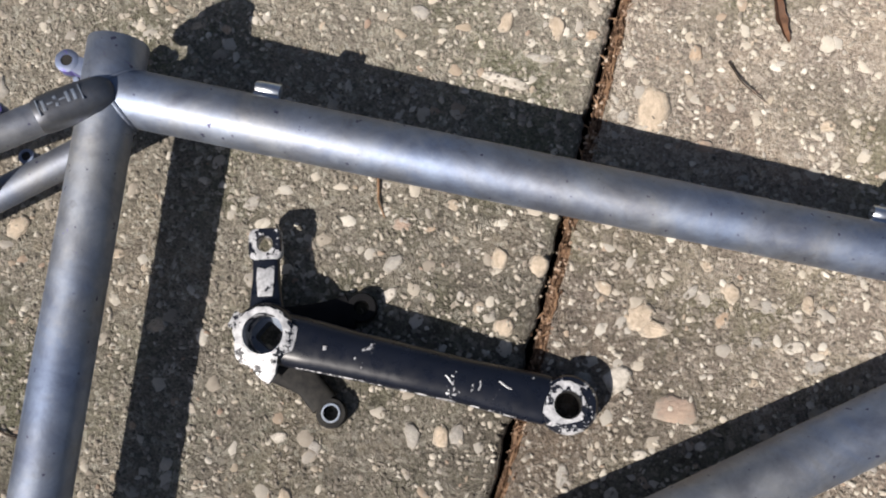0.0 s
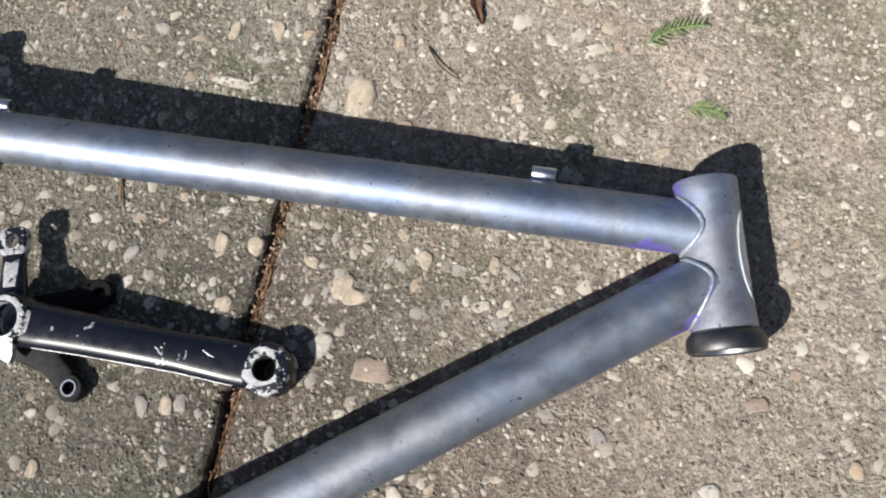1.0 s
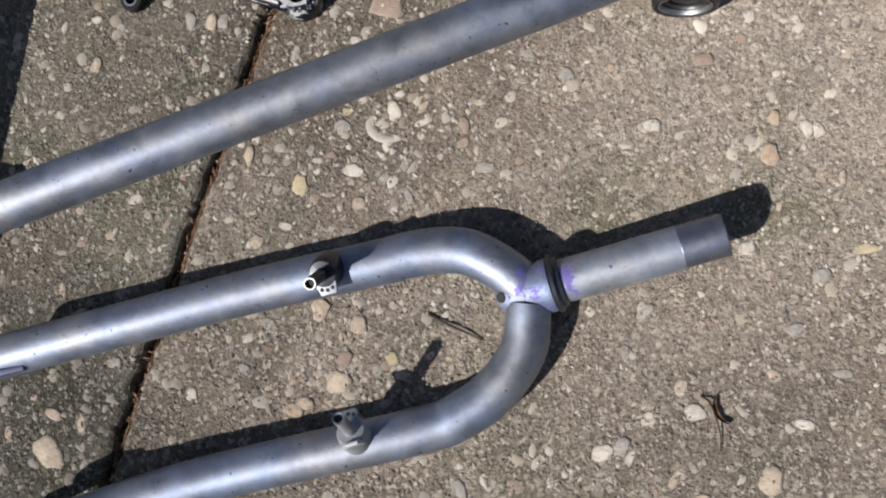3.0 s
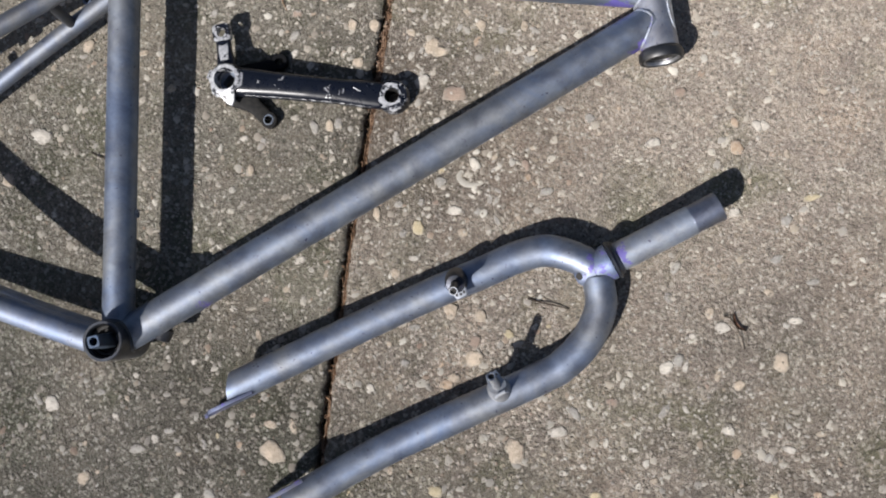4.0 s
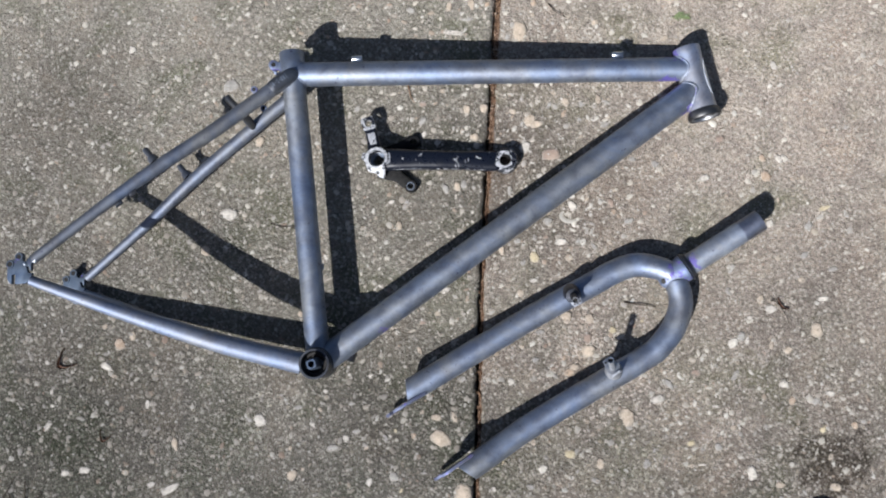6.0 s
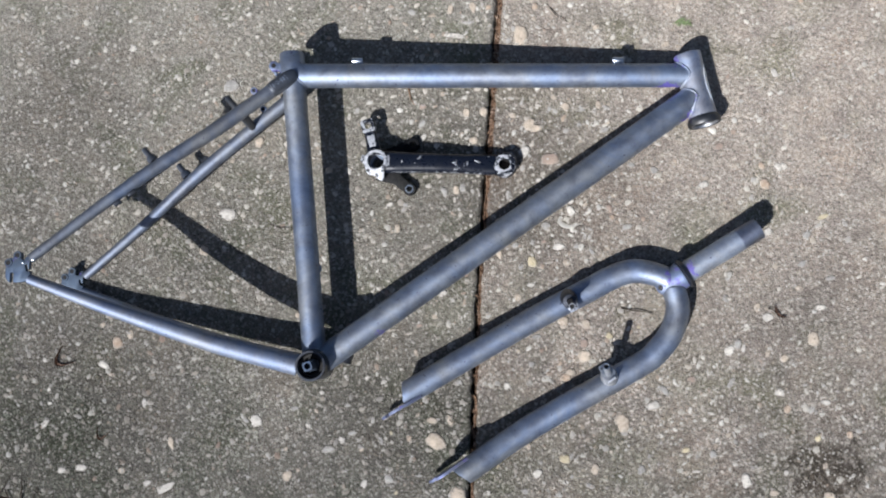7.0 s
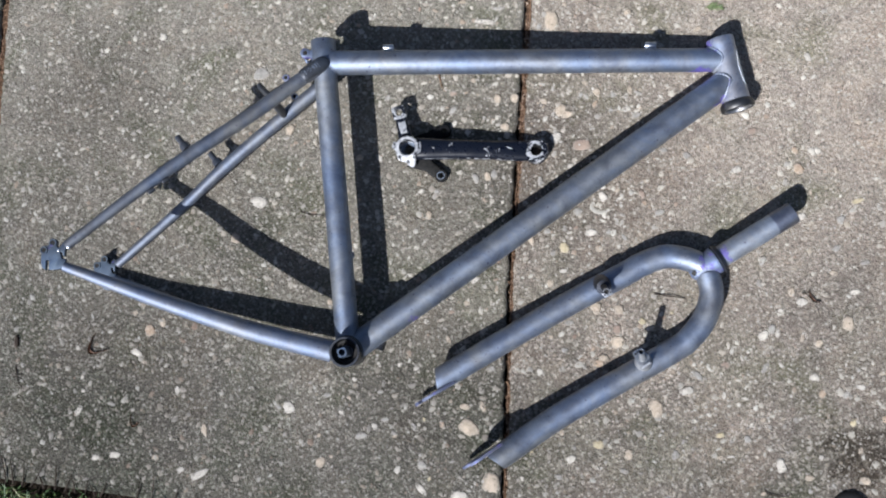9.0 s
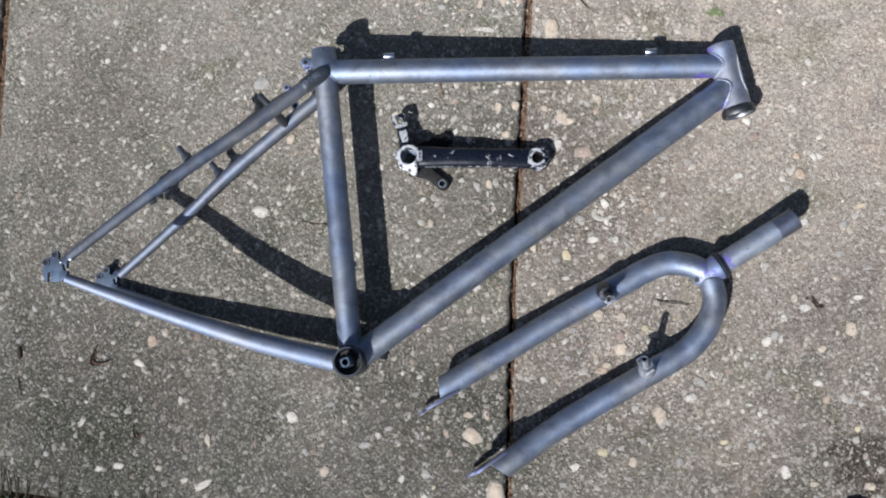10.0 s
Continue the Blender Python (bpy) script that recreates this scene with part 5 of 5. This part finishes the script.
for i in range(2300):
    y = rnd.uniform(-0.52, 0.42)
    sunk = min(1.0, max(0.0, (0.02 - y) / 0.10))
    x = joint_x(y) + rnd.gauss(0.0036, 0.0022 + 0.0016 * (rnd.random() < 0.25))
    inside = -0.0006 < x - joint_x(y) < 0.0066
    r = rnd.uniform(0.0005, 0.0017) * (1.0 if inside else 0.75)
    if not inside and rnd.random() < 0.35 + 0.4 * sunk:
        continue
    if sunk and rnd.random() < 0.62 * sunk:
        continue
    z = (rnd.uniform(-0.0030, -0.0004) - 0.0050 * sunk) if inside else r * 0.25
    turn, sq = rnd.uniform(0, math.tau), rnd.uniform(0.5, 0.9)
    low, top = [], []
    for k in range(6):
        a = k * math.tau / 6
        w = rnd.uniform(0.75, 1.2)
        u, v = r * w * math.cos(a), r * sq * w * math.sin(a)
        p = V((x + u * math.cos(turn) - v * math.sin(turn), y + u * math.sin(turn) + v * math.cos(turn), z - r * 0.5))
        low.append(bm.verts.new(p))
        top.append(bm.verts.new(V((x, y, z + r * 0.55)).lerp(p + V((0, 0, r * 0.9)), 0.62)))
    for k in range(6):
        j = (k + 1) % 6
        bm.faces.new((low[k], low[j], top[j], top[k]))
    bm.faces.new(top)
tagged(part("earth_crumbs", bm, CRUMB, smooth=False), "brown crumbs of earth and grit along the slab joint", "crumbs", kind="stuff")

# lawn edge: soil lip, grass and straw past the slab's lower edge
bm = bmesh.new()
rnd = random.Random(11)
for i in range(2600):
    x = rnd.uniform(-0.80, 0.05)
    edge = -0.467 - 0.0785 * (x + 0.616)
    y = edge - 0.012 - abs(rnd.gauss(0, 0.06))
    if x > -0.42 and rnd.random() < 0.75:
        continue
    h = rnd.uniform(0.008, 0.034)
    a = rnd.uniform(0, math.tau)
    lean = rnd.uniform(0.3, 1.3) * h
    p = V((x, y, -0.03))
    w = V((-math.sin(a), math.cos(a), 0)) * rnd.uniform(0.0007, 0.0016)
    mid = p + V((math.cos(a) * lean * 0.4, math.sin(a) * lean * 0.4, h * 0.8 + 0.008))
    tip = p + V((math.cos(a) * lean, math.sin(a) * lean, h + 0.008))
    v = [bm.verts.new(c) for c in (p - w, p + w, mid + w * 0.8, mid - w * 0.8, tip)]
    bm.faces.new((v[0], v[1], v[2], v[3]))
    bm.faces.new((v[3], v[2], v[4]))
tagged(part("grass", bm, GRASS, smooth=False), "short green grass at the edge of the paving", "grass", kind="stuff")
for i in range(26):
    x = -0.59 + 0.0145 * i + rnd.uniform(-0.008, 0.008)
    e = -0.467 - 0.0785 * (x + 0.616)
    a = rnd.uniform(0.9, 2.2)
    ln = rnd.uniform(0.012, 0.044)
    p = V((x, e - 0.004, 0.0012))
    q = p + V((math.cos(a) * ln, math.sin(a) * ln, 0.001))
    twig([p, p.lerp(q, 0.5) + V((0.002, 0, 0.002)), q], rnd.uniform(0.0007, 0.0015), TWIG, "straw_stalk", "thin dark stalk lying over the slab edge", "stalk", "stalks at the slab edge")
# a black rounded stand-in for an unidentified object at the margin of the paving
bm = lathe(bmesh.new(), Matrix.Translation((0.5740, -0.4530, 0)), [(0.0001, 0.0100), (0.0120, 0.0096), (0.0190, 0.0078), (0.0225, 0.0050), (0.0235, 0.0), (0.0001, 0.0)], 40, closed=False)
tagged(part("rubber_cap", bm, MATT_BLACK), "unidentified black round object at the margin of the paving", "cap")

# ---- pebbles set in the slabs ----
SHAPES = {}


def pebble_mesh(kind, variant):
    """A low worn dome of radius one, with an uneven outline."""
    if (kind, variant) not in SHAPES:
        rn = random.Random(variant * 7 + 3)
        bm = bmesh.new()
        n = 14
        wob = [1 + 0.16 * math.sin(2 * k * math.tau / n + variant) + 0.10 * math.sin(3 * k * math.tau / n + 2 * variant) + rn.uniform(-0.16, 0.16) for k in range(n)]
        rings = [[bm.verts.new((r * wob[k] * math.cos(k * math.tau / n), r * wob[k] * math.sin(k * math.tau / n), h)) for k in range(n)] for r, h in ((1.0, -0.3), (0.97, 0.03), (0.70, 0.085))]
        for a, b in zip(rings, rings[1:]):
            for k in range(n):
                bm.faces.new((a[k], a[(k + 1) % n], b[(k + 1) % n], b[k]))
        top = bm.verts.new((0, 0, 0.10))
        for k in range(n):
            bm.faces.new((rings[-1][k], rings[-1][(k + 1) % n], top))
        SHAPES[kind, variant] = mesh_of("pebble", bm, STONES[kind])
    return SHAPES[kind, variant]


count = [0]


def pebble(x, y, a, b, turn, kind):
    """One stone that shows in the slab, of half-lengths a and b."""
    count[0] += 1
    ob = new("pebble", pebble_mesh(kind, count[0] % 9))
    ob.parent = pavement
    ob.matrix_basis = pose(x, y, 0, 0, 0, turn) @ Matrix.Diagonal((a, b, min(0.0120, 1.6 * b), 1))


pebble(0.192, 0.184, 0.0095, 0.0173, 6, "tan")
pebble(0.100, 0.184, 0.0158, 0.0045, -4, "white")
pebble(0.125, 0.225, 0.0050, 0.0085, 6, "tan")
pebble(0.094, 0.222, 0.0051, 0.0075, -15, "tan")
pebble(0.211, 0.224, 0.0046, 0.0058, 6, "ochre")
pebble(0.207, 0.059, 0.0087, 0.0092, 8, "tan")
pebble(0.216, 0.053, 0.0079, 0.0062, -2, "tan")
pebble(0.236, 0.011, 0.0116, 0.0095, 9, "red")
pebble(0.201, 0.021, 0.0083, 0.0082, 8, "white")
pebble(0.121, 0.075, 0.0048, 0.0077, 7, "tan")
pebble(0.144, 0.076, 0.0058, 0.0074, -22, "tan")
pebble(0.255, 0.084, 0.0057, 0.0063, 8, "tan")
pebble(0.277, 0.080, 0.0056, 0.0040, 8, "grey")
pebble(0.299, 0.086, 0.0044, 0.0054, 8, "tan")
pebble(0.060, 0.059, 0.0049, 0.0075, -21, "grey")
pebble(0.094, -0.036, 0.0043, 0.0085, 33, "grey")
pebble(0.110, -0.033, 0.0044, 0.0075, 9, "tan")
pebble(0.019, -0.054, 0.0050, 0.0032, 9, "white")
pebble(0.031, -0.087, 0.0038, 0.0074, 9, "tan")
pebble(0.087, 0.101, 0.0035, 0.0043, 7, "tan")
pebble(0.119, 0.203, 0.0091, 0.0032, 6, "grey")
pebble(0.265, -0.059, 0.0065, 0.0074, 23, "white")
pebble(0.215, -0.129, 0.0072, 0.0075, 23, "yellow")
pebble(0.200, -0.136, 0.0046, 0.0044, 23, "grey")
pebble(0.250, -0.108, 0.0078, 0.0056, -5, "white")
pebble(0.261, -0.129, 0.0047, 0.0054, 23, "tan")
pebble(0.273, -0.107, 0.0045, 0.0038, 23, "grey")
pebble(0.339, -0.080, 0.0068, 0.0045, 13, "grey")
pebble(0.438, -0.022, 0.0065, 0.0053, 23, "white")
pebble(0.533, 0.003, 0.0042, 0.0064, 23, "white")
pebble(0.540, 0.004, 0.0049, 0.0051, 23, "white")
pebble(0.516, -0.020, 0.0072, 0.0073, 23, "ochre")
pebble(0.512, 0.004, 0.0046, 0.0058, 43, "ochre")
pebble(0.506, 0.071, 0.0026, 0.0033, 22, "white")
pebble(0.458, 0.030, 0.0060, 0.0049, 22, "red")
pebble(0.171, -0.119, 0.0044, 0.0075, 23, "tan")
pebble(0.288, -0.023, 0.0048, 0.0035, 22, "grey")
pebble(0.321, -0.038, 0.0036, 0.0028, 23, "tan")
pebble(0.316, -0.055, 0.0039, 0.0064, 23, "red")
pebble(0.374, -0.003, 0.0060, 0.0050, 22, "grey")
pebble(0.401, 0.009, 0.0027, 0.0025, 22, "ochre")
pebble(0.563, -0.022, 0.0029, 0.0057, 24, "tan")
pebble(0.258, -0.208, 0.0068, 0.0092, 38, "tan")
pebble(0.288, -0.210, 0.0057, 0.0079, 18, "tan")
pebble(0.285, -0.236, 0.0068, 0.0067, 18, "red")
pebble(0.286, -0.252, 0.0094, 0.0092, 18, "tan")
pebble(0.268, -0.274, 0.0068, 0.0055, 18, "tan")
pebble(0.223, -0.229, 0.0062, 0.0038, 18, "grey")
pebble(0.519, -0.194, 0.0087, 0.0056, 18, "white")
pebble(0.492, -0.206, 0.0042, 0.0028, 18, "white")
pebble(0.481, -0.230, 0.0067, 0.0066, 19, "grey")
pebble(0.589, -0.062, 0.0079, 0.0040, 17, "yellow")
pebble(0.520, -0.083, 0.0053, 0.0052, 17, "white")
pebble(0.562, -0.124, 0.0062, 0.0043, 18, "grey")
pebble(0.093, -0.371, 0.0135, 0.0115, -30, "tan")
pebble(0.597, -0.142, 0.0061, 0.0035, 18, "grey")
pebble(-0.211, -0.071, 0.0123, 0.0089, 1, "white")
pebble(-0.154, -0.354, 0.0103, 0.0083, 2, "white")
pebble(-0.217, 0.113, 0.0140, 0.0086, 20, "grey")
pebble(-0.171, 0.032, 0.0074, 0.0082, -0, "tan")
pebble(-0.052, -0.388, 0.0085, 0.0056, 2, "grey")
pebble(0.124, -0.442, 0.0111, 0.0151, 3, "tan")
pebble(-0.273, -0.389, 0.0048, 0.0093, 21, "tan")
pebble(-0.401, -0.429, 0.0082, 0.0054, 3, "white")
pebble(0.375, -0.313, 0.0093, 0.0064, 22, "white")
pebble(0.336, -0.336, 0.0093, 0.0130, 2, "tan")
pebble(0.492, -0.402, 0.0075, 0.0091, 3, "white")
pebble(0.575, -0.220, 0.0089, 0.0094, 1, "tan")
pebble(0.471, -0.238, 0.0077, 0.0072, 2, "white")
pebble(-0.367, 0.169, 0.0052, 0.0060, -1, "white")
pebble(-0.242, -0.123, 0.0066, 0.0088, 1, "tan")
pebble(0.287, -0.126, 0.0035, 0.0030, 24, "white")
pebble(0.284, -0.051, 0.0040, 0.0030, 54, "tan")
pebble(0.287, -0.062, 0.0060, 0.0028, 39, "white")
pebble(0.319, -0.068, 0.0048, 0.0035, 64, "ochre")
pebble(0.232, -0.080, 0.0075, 0.0055, 34, "grey")
pebble(0.197, -0.177, 0.0060, 0.0050, 64, "tan")
pebble(0.214, -0.160, 0.0060, 0.0034, -6, "white")
pebble(0.294, -0.114, 0.0058, 0.0030, 124, "grey")
pebble(0.215, -0.103, 0.0040, 0.0030, 94, "grey")
pebble(0.224, -0.116, 0.0030, 0.0025, 24, "white")
pebble(0.232, -0.069, 0.0035, 0.0030, 24, "yellow")
pebble(0.230, -0.102, 0.0035, 0.0030, 24, "red")
pebble(0.325, -0.095, 0.0025, 0.0020, 24, "white")
pebble(0.289, -0.071, 0.0035, 0.0030, 24, "white")
pebble(0.253, 0.067, 0.0065, 0.0030, 64, "ochre")
pebble(0.233, 0.079, 0.0060, 0.0030, 44, "grey")
pebble(0.119, -0.030, 0.0060, 0.0050, 84, "grey")
pebble(0.115, 0.044, 0.0040, 0.0030, 64, "tan")
pebble(0.184, 0.071, 0.0060, 0.0042, 134, "tan")
pebble(0.221, -0.018, 0.0042, 0.0034, 24, "white")
pebble(0.295, 0.060, 0.0060, 0.0040, 24, "white")
pebble(0.312, 0.061, 0.0040, 0.0030, 44, "tan")
pebble(0.308, 0.052, 0.0068, 0.0044, 34, "grey")
pebble(0.274, 0.058, 0.0040, 0.0032, 24, "grey")
pebble(-0.467, -0.283, 0.0040, 0.0030, 100, "white")
pebble(-0.378, -0.287, 0.0090, 0.0055, -30, "white")
pebble(-0.366, -0.300, 0.0050, 0.0030, -10, "tan")
pebble(-0.457, -0.324, 0.0040, 0.0028, 60, "white")
pebble(-0.454, -0.343, 0.0033, 0.0028, 0, "white")
pebble(-0.459, -0.371, 0.0085, 0.0045, 60, "white")
pebble(-0.315, -0.337, 0.0062, 0.0040, 100, "white")
pebble(-0.360, -0.255, 0.0095, 0.0085, 0, "ochre")
pebble(-0.342, -0.244, 0.0080, 0.0045, 100, "tan")
pebble(-0.384, -0.231, 0.0045, 0.0040, 0, "tan")
pebble(-0.429, -0.434, 0.0060, 0.0050, 0, "white")
pebble(-0.342, -0.430, 0.0050, 0.0040, 0, "tan")
pebble(-0.304, -0.445, 0.0060, 0.0045, 0, "white")
pebble(-0.277, -0.450, 0.0140, 0.0060, 30, "white")
pebble(0.422, -0.317, 0.0050, 0.0030, 90, "white")
pebble(0.440, -0.328, 0.0035, 0.0030, 0, "white")
pebble(0.448, -0.320, 0.0060, 0.0022, 0, "white")
pebble(0.403, -0.342, 0.0045, 0.0025, -30, "white")
pebble(0.470, -0.346, 0.0040, 0.0035, 0, "tan")
pebble(0.385, -0.351, 0.0045, 0.0030, 0, "white")
pebble(0.430, -0.394, 0.0050, 0.0020, 5, "white")
pebble(0.417, -0.396, 0.0050, 0.0030, 0, "tan")
pebble(0.526, -0.416, 0.0060, 0.0040, 0, "tan")
pebble(0.593, -0.416, 0.0065, 0.0060, 0, "tan")
pebble(0.478, -0.383, 0.0040, 0.0025, 0, "white")
pebble(0.451, -0.371, 0.0060, 0.0050, 0, "grey")
pebble(0.541, -0.390, 0.0040, 0.0030, 80, "white")
pebble(0.568, -0.086, 0.0060, 0.0060, 0, "grey")
pebble(0.489, -0.235, 0.0060, 0.0030, 80, "white")
pebble(0.533, -0.290, 0.0060, 0.0050, 0, "white")
pebble(0.539, -0.246, 0.0060, 0.0050, 0, "tan")
pebble(0.519, -0.240, 0.0060, 0.0030, 80, "tan")
pebble(0.584, -0.180, 0.0070, 0.0040, 10, "white")
pebble(0.558, -0.156, 0.0050, 0.0040, 0, "tan")
pebble(0.467, -0.172, 0.0070, 0.0040, -50, "grey")
pebble(0.506, -0.182, 0.0070, 0.0038, 80, "tan")
pebble(0.473, -0.280, 0.0090, 0.0040, 50, "grey")
pebble(0.389, -0.293, 0.0080, 0.0050, -50, "grey")
pebble(0.262, -0.281, 0.0070, 0.0060, 0, "ochre")
pebble(-0.003, -0.291, 0.0035, 0.0035, 0, "white")
pebble(0.020, -0.296, 0.0045, 0.0030, 20, "white")
pebble(0.087, -0.344, 0.0065, 0.0050, 0, "tan")
pebble(0.111, -0.343, 0.0080, 0.0035, -60, "tan")
pebble(0.186, -0.295, 0.0055, 0.0050, 0, "white")
pebble(-0.001, -0.431, 0.0070, 0.0040, 75, "white")
pebble(-0.107, -0.425, 0.0080, 0.0080, 0, "tan")
pebble(0.032, -0.455, 0.0090, 0.0050, -50, "white")
pebble(0.083, -0.460, 0.0110, 0.0070, 0, "white")
pebble(0.228, -0.406, 0.0065, 0.0060, 0, "white")
pebble(0.265, -0.416, 0.0040, 0.0030, 0, "white")
pebble(0.263, -0.386, 0.0075, 0.0070, 0, "yellow")
pebble(-0.081, -0.358, 0.0040, 0.0040, 0, "white")
pebble(0.032, -0.423, 0.0080, 0.0060, 0, "grey")
pebble(0.302, -0.397, 0.0060, 0.0070, 0, "tan")


# a worn shell rim, curved like a sickle, set in the slab
ARC = bent([(0.2521, -0.0667, 0.0003), (0.2500, -0.0728, 0.0003), (0.2549, -0.0786, 0.0003), (0.2645, -0.0806, 0.0003), (0.2753, -0.0770, 0.0003)], 24)
bm = sweep(bmesh.new(), ARC, [0.0008 + 0.0024 * math.sin(math.pi * (i + 1.5) / 28) for i in range(25)], 10)
for v in bm.verts:
    v.co.z *= 0.22
shell = part("shell_fragment", bm, SHELL, pavement, "pale sickle-shaped shell rim")

# further stones that show singly in the slabs
rnd = random.Random(31)
KINDS = ["tan"] * 6 + ["white"] * 5 + ["grey"] * 6 + ["ochre"] * 2 + ["red", "yellow"]
placed = [(o.location.x, o.location.y) for o in pavement.children if o.name.startswith("pebble")]
while count[0] < 300:
    x, y = rnd.uniform(-0.12, 0.62), rnd.uniform(-0.47, 0.24)
    a = 0.0030 + 0.0042 * rnd.random() ** 2.2
    if x > 0.36 and y > -0.25 and rnd.random() < 0.65:
        continue
    if abs(x - joint_x(y) - 0.001) < 0.007 + a or min((x - u) ** 2 + (y - w) ** 2 for u, w in placed) < (0.011 + a) ** 2:
        continue
    placed.append((x, y))
    pebble(x, y, a, a * rnd.uniform(0.5, 0.95), rnd.uniform(0, 180), rnd.choice(KINDS))


# small grit and pebbles past counting
def scatter(name, count, lo, hi, power, rise, segs, mat, seed, label):
    """Low uneven stones strewn over the slabs, clear of the joints, in one mesh."""
    rs = np.random.RandomState(seed)
    x, y = rs.uniform(-0.70, 0.72, count), rs.uniform(-0.54, 0.36, count)
    mid = np.interp(y, [-0.526, -0.46, -0.18, 0.217, 0.75], [0.1397, 0.1404, 0.1431, 0.1587, 0.1790])
    r = lo + (hi - lo) * rs.rand(count) ** power
    keep = (np.abs(x - mid - 0.001) > 0.006 + r) & (np.abs(x + 0.6215) > 0.008 + r) & (y > -0.508 - 0.0785 * x + r) & (y > -0.55) & ~((x > 0.36) & (y > -0.25) & (r > 0.0017) & (segs > 6) & (rs.rand(count) < 0.6))
    x, y, r = x[keep], y[keep], r[keep]
    n = len(x)
    asp, turn = rs.uniform(0.45, 0.95, n), rs.uniform(0, math.tau, n)
    ang = np.arange(segs) * math.tau / segs
    wob = rs.uniform(0.70, 1.20, (n, segs))
    tip = rs.uniform(-0.25, 0.25, (n, 2))
    co = np.zeros((n, 2, segs, 3))
    for lev, f in ((0, 1.0), (1, 0.60)):
        u = f * r[:, None] * wob * np.cos(ang) + (tip[:, :1] * r[:, None] if lev else 0)
        v = f * (r * asp)[:, None] * wob * np.sin(ang) + (tip[:, 1:] * (r * asp)[:, None] if lev else 0)
        co[:, lev, :, 0] = x[:, None] + u * np.cos(turn)[:, None] - v * np.sin(turn)[:, None]
        co[:, lev, :, 1] = y[:, None] + u * np.sin(turn)[:, None] + v * np.cos(turn)[:, None]
    co[:, 0, :, 2] = -0.0004
    co[:, 1, :, 2] = (r * rs.uniform(0.5, 1.0, n) * rise + 0.0001)[:, None]
    base = (np.arange(n) * 2 * segs)[:, None]
    k = np.arange(segs)
    quads = np.stack([k, (k + 1) % segs, segs + (k + 1) % segs, segs + k], -1).ravel()
    loops = np.concatenate([base + quads[None], base + segs + k[None]], 1).ravel()
    sizes = np.tile([4] * segs + [segs], n)
    me = bpy.data.meshes.new(name)
    me.vertices.add(n * 2 * segs)
    me.vertices.foreach_set("co", co.ravel())
    me.loops.add(len(loops))
    me.loops.foreach_set("vertex_index", loops.astype(np.int32))
    me.polygons.add(len(sizes))
    me.polygons.foreach_set("loop_start", (np.cumsum(sizes) - sizes).astype(np.int32))
    me.update(calc_edges=True)
    me.materials.append(mat)
    me.shade_smooth()
    ob = new(name, me)
    ob.parent = pavement
    return tagged(ob, label, kind="stuff")


scatter("coarse_sand", 90000, 0.0008, 0.0022, 1.6, 0.52, 6, SAND, 4, "coarse sand grains standing out of the concrete")
scatter("gravel", 13000, 0.0014, 0.0030, 1.5, 0.40, 8, PEBBLES, 5, "small pale gravel set in the concrete")
scatter("gravel", 3600, 0.0026, 0.0062, 1.4, 0.16, 10, PEBBLES, 6, "mixed pale pebbles set in the concrete")
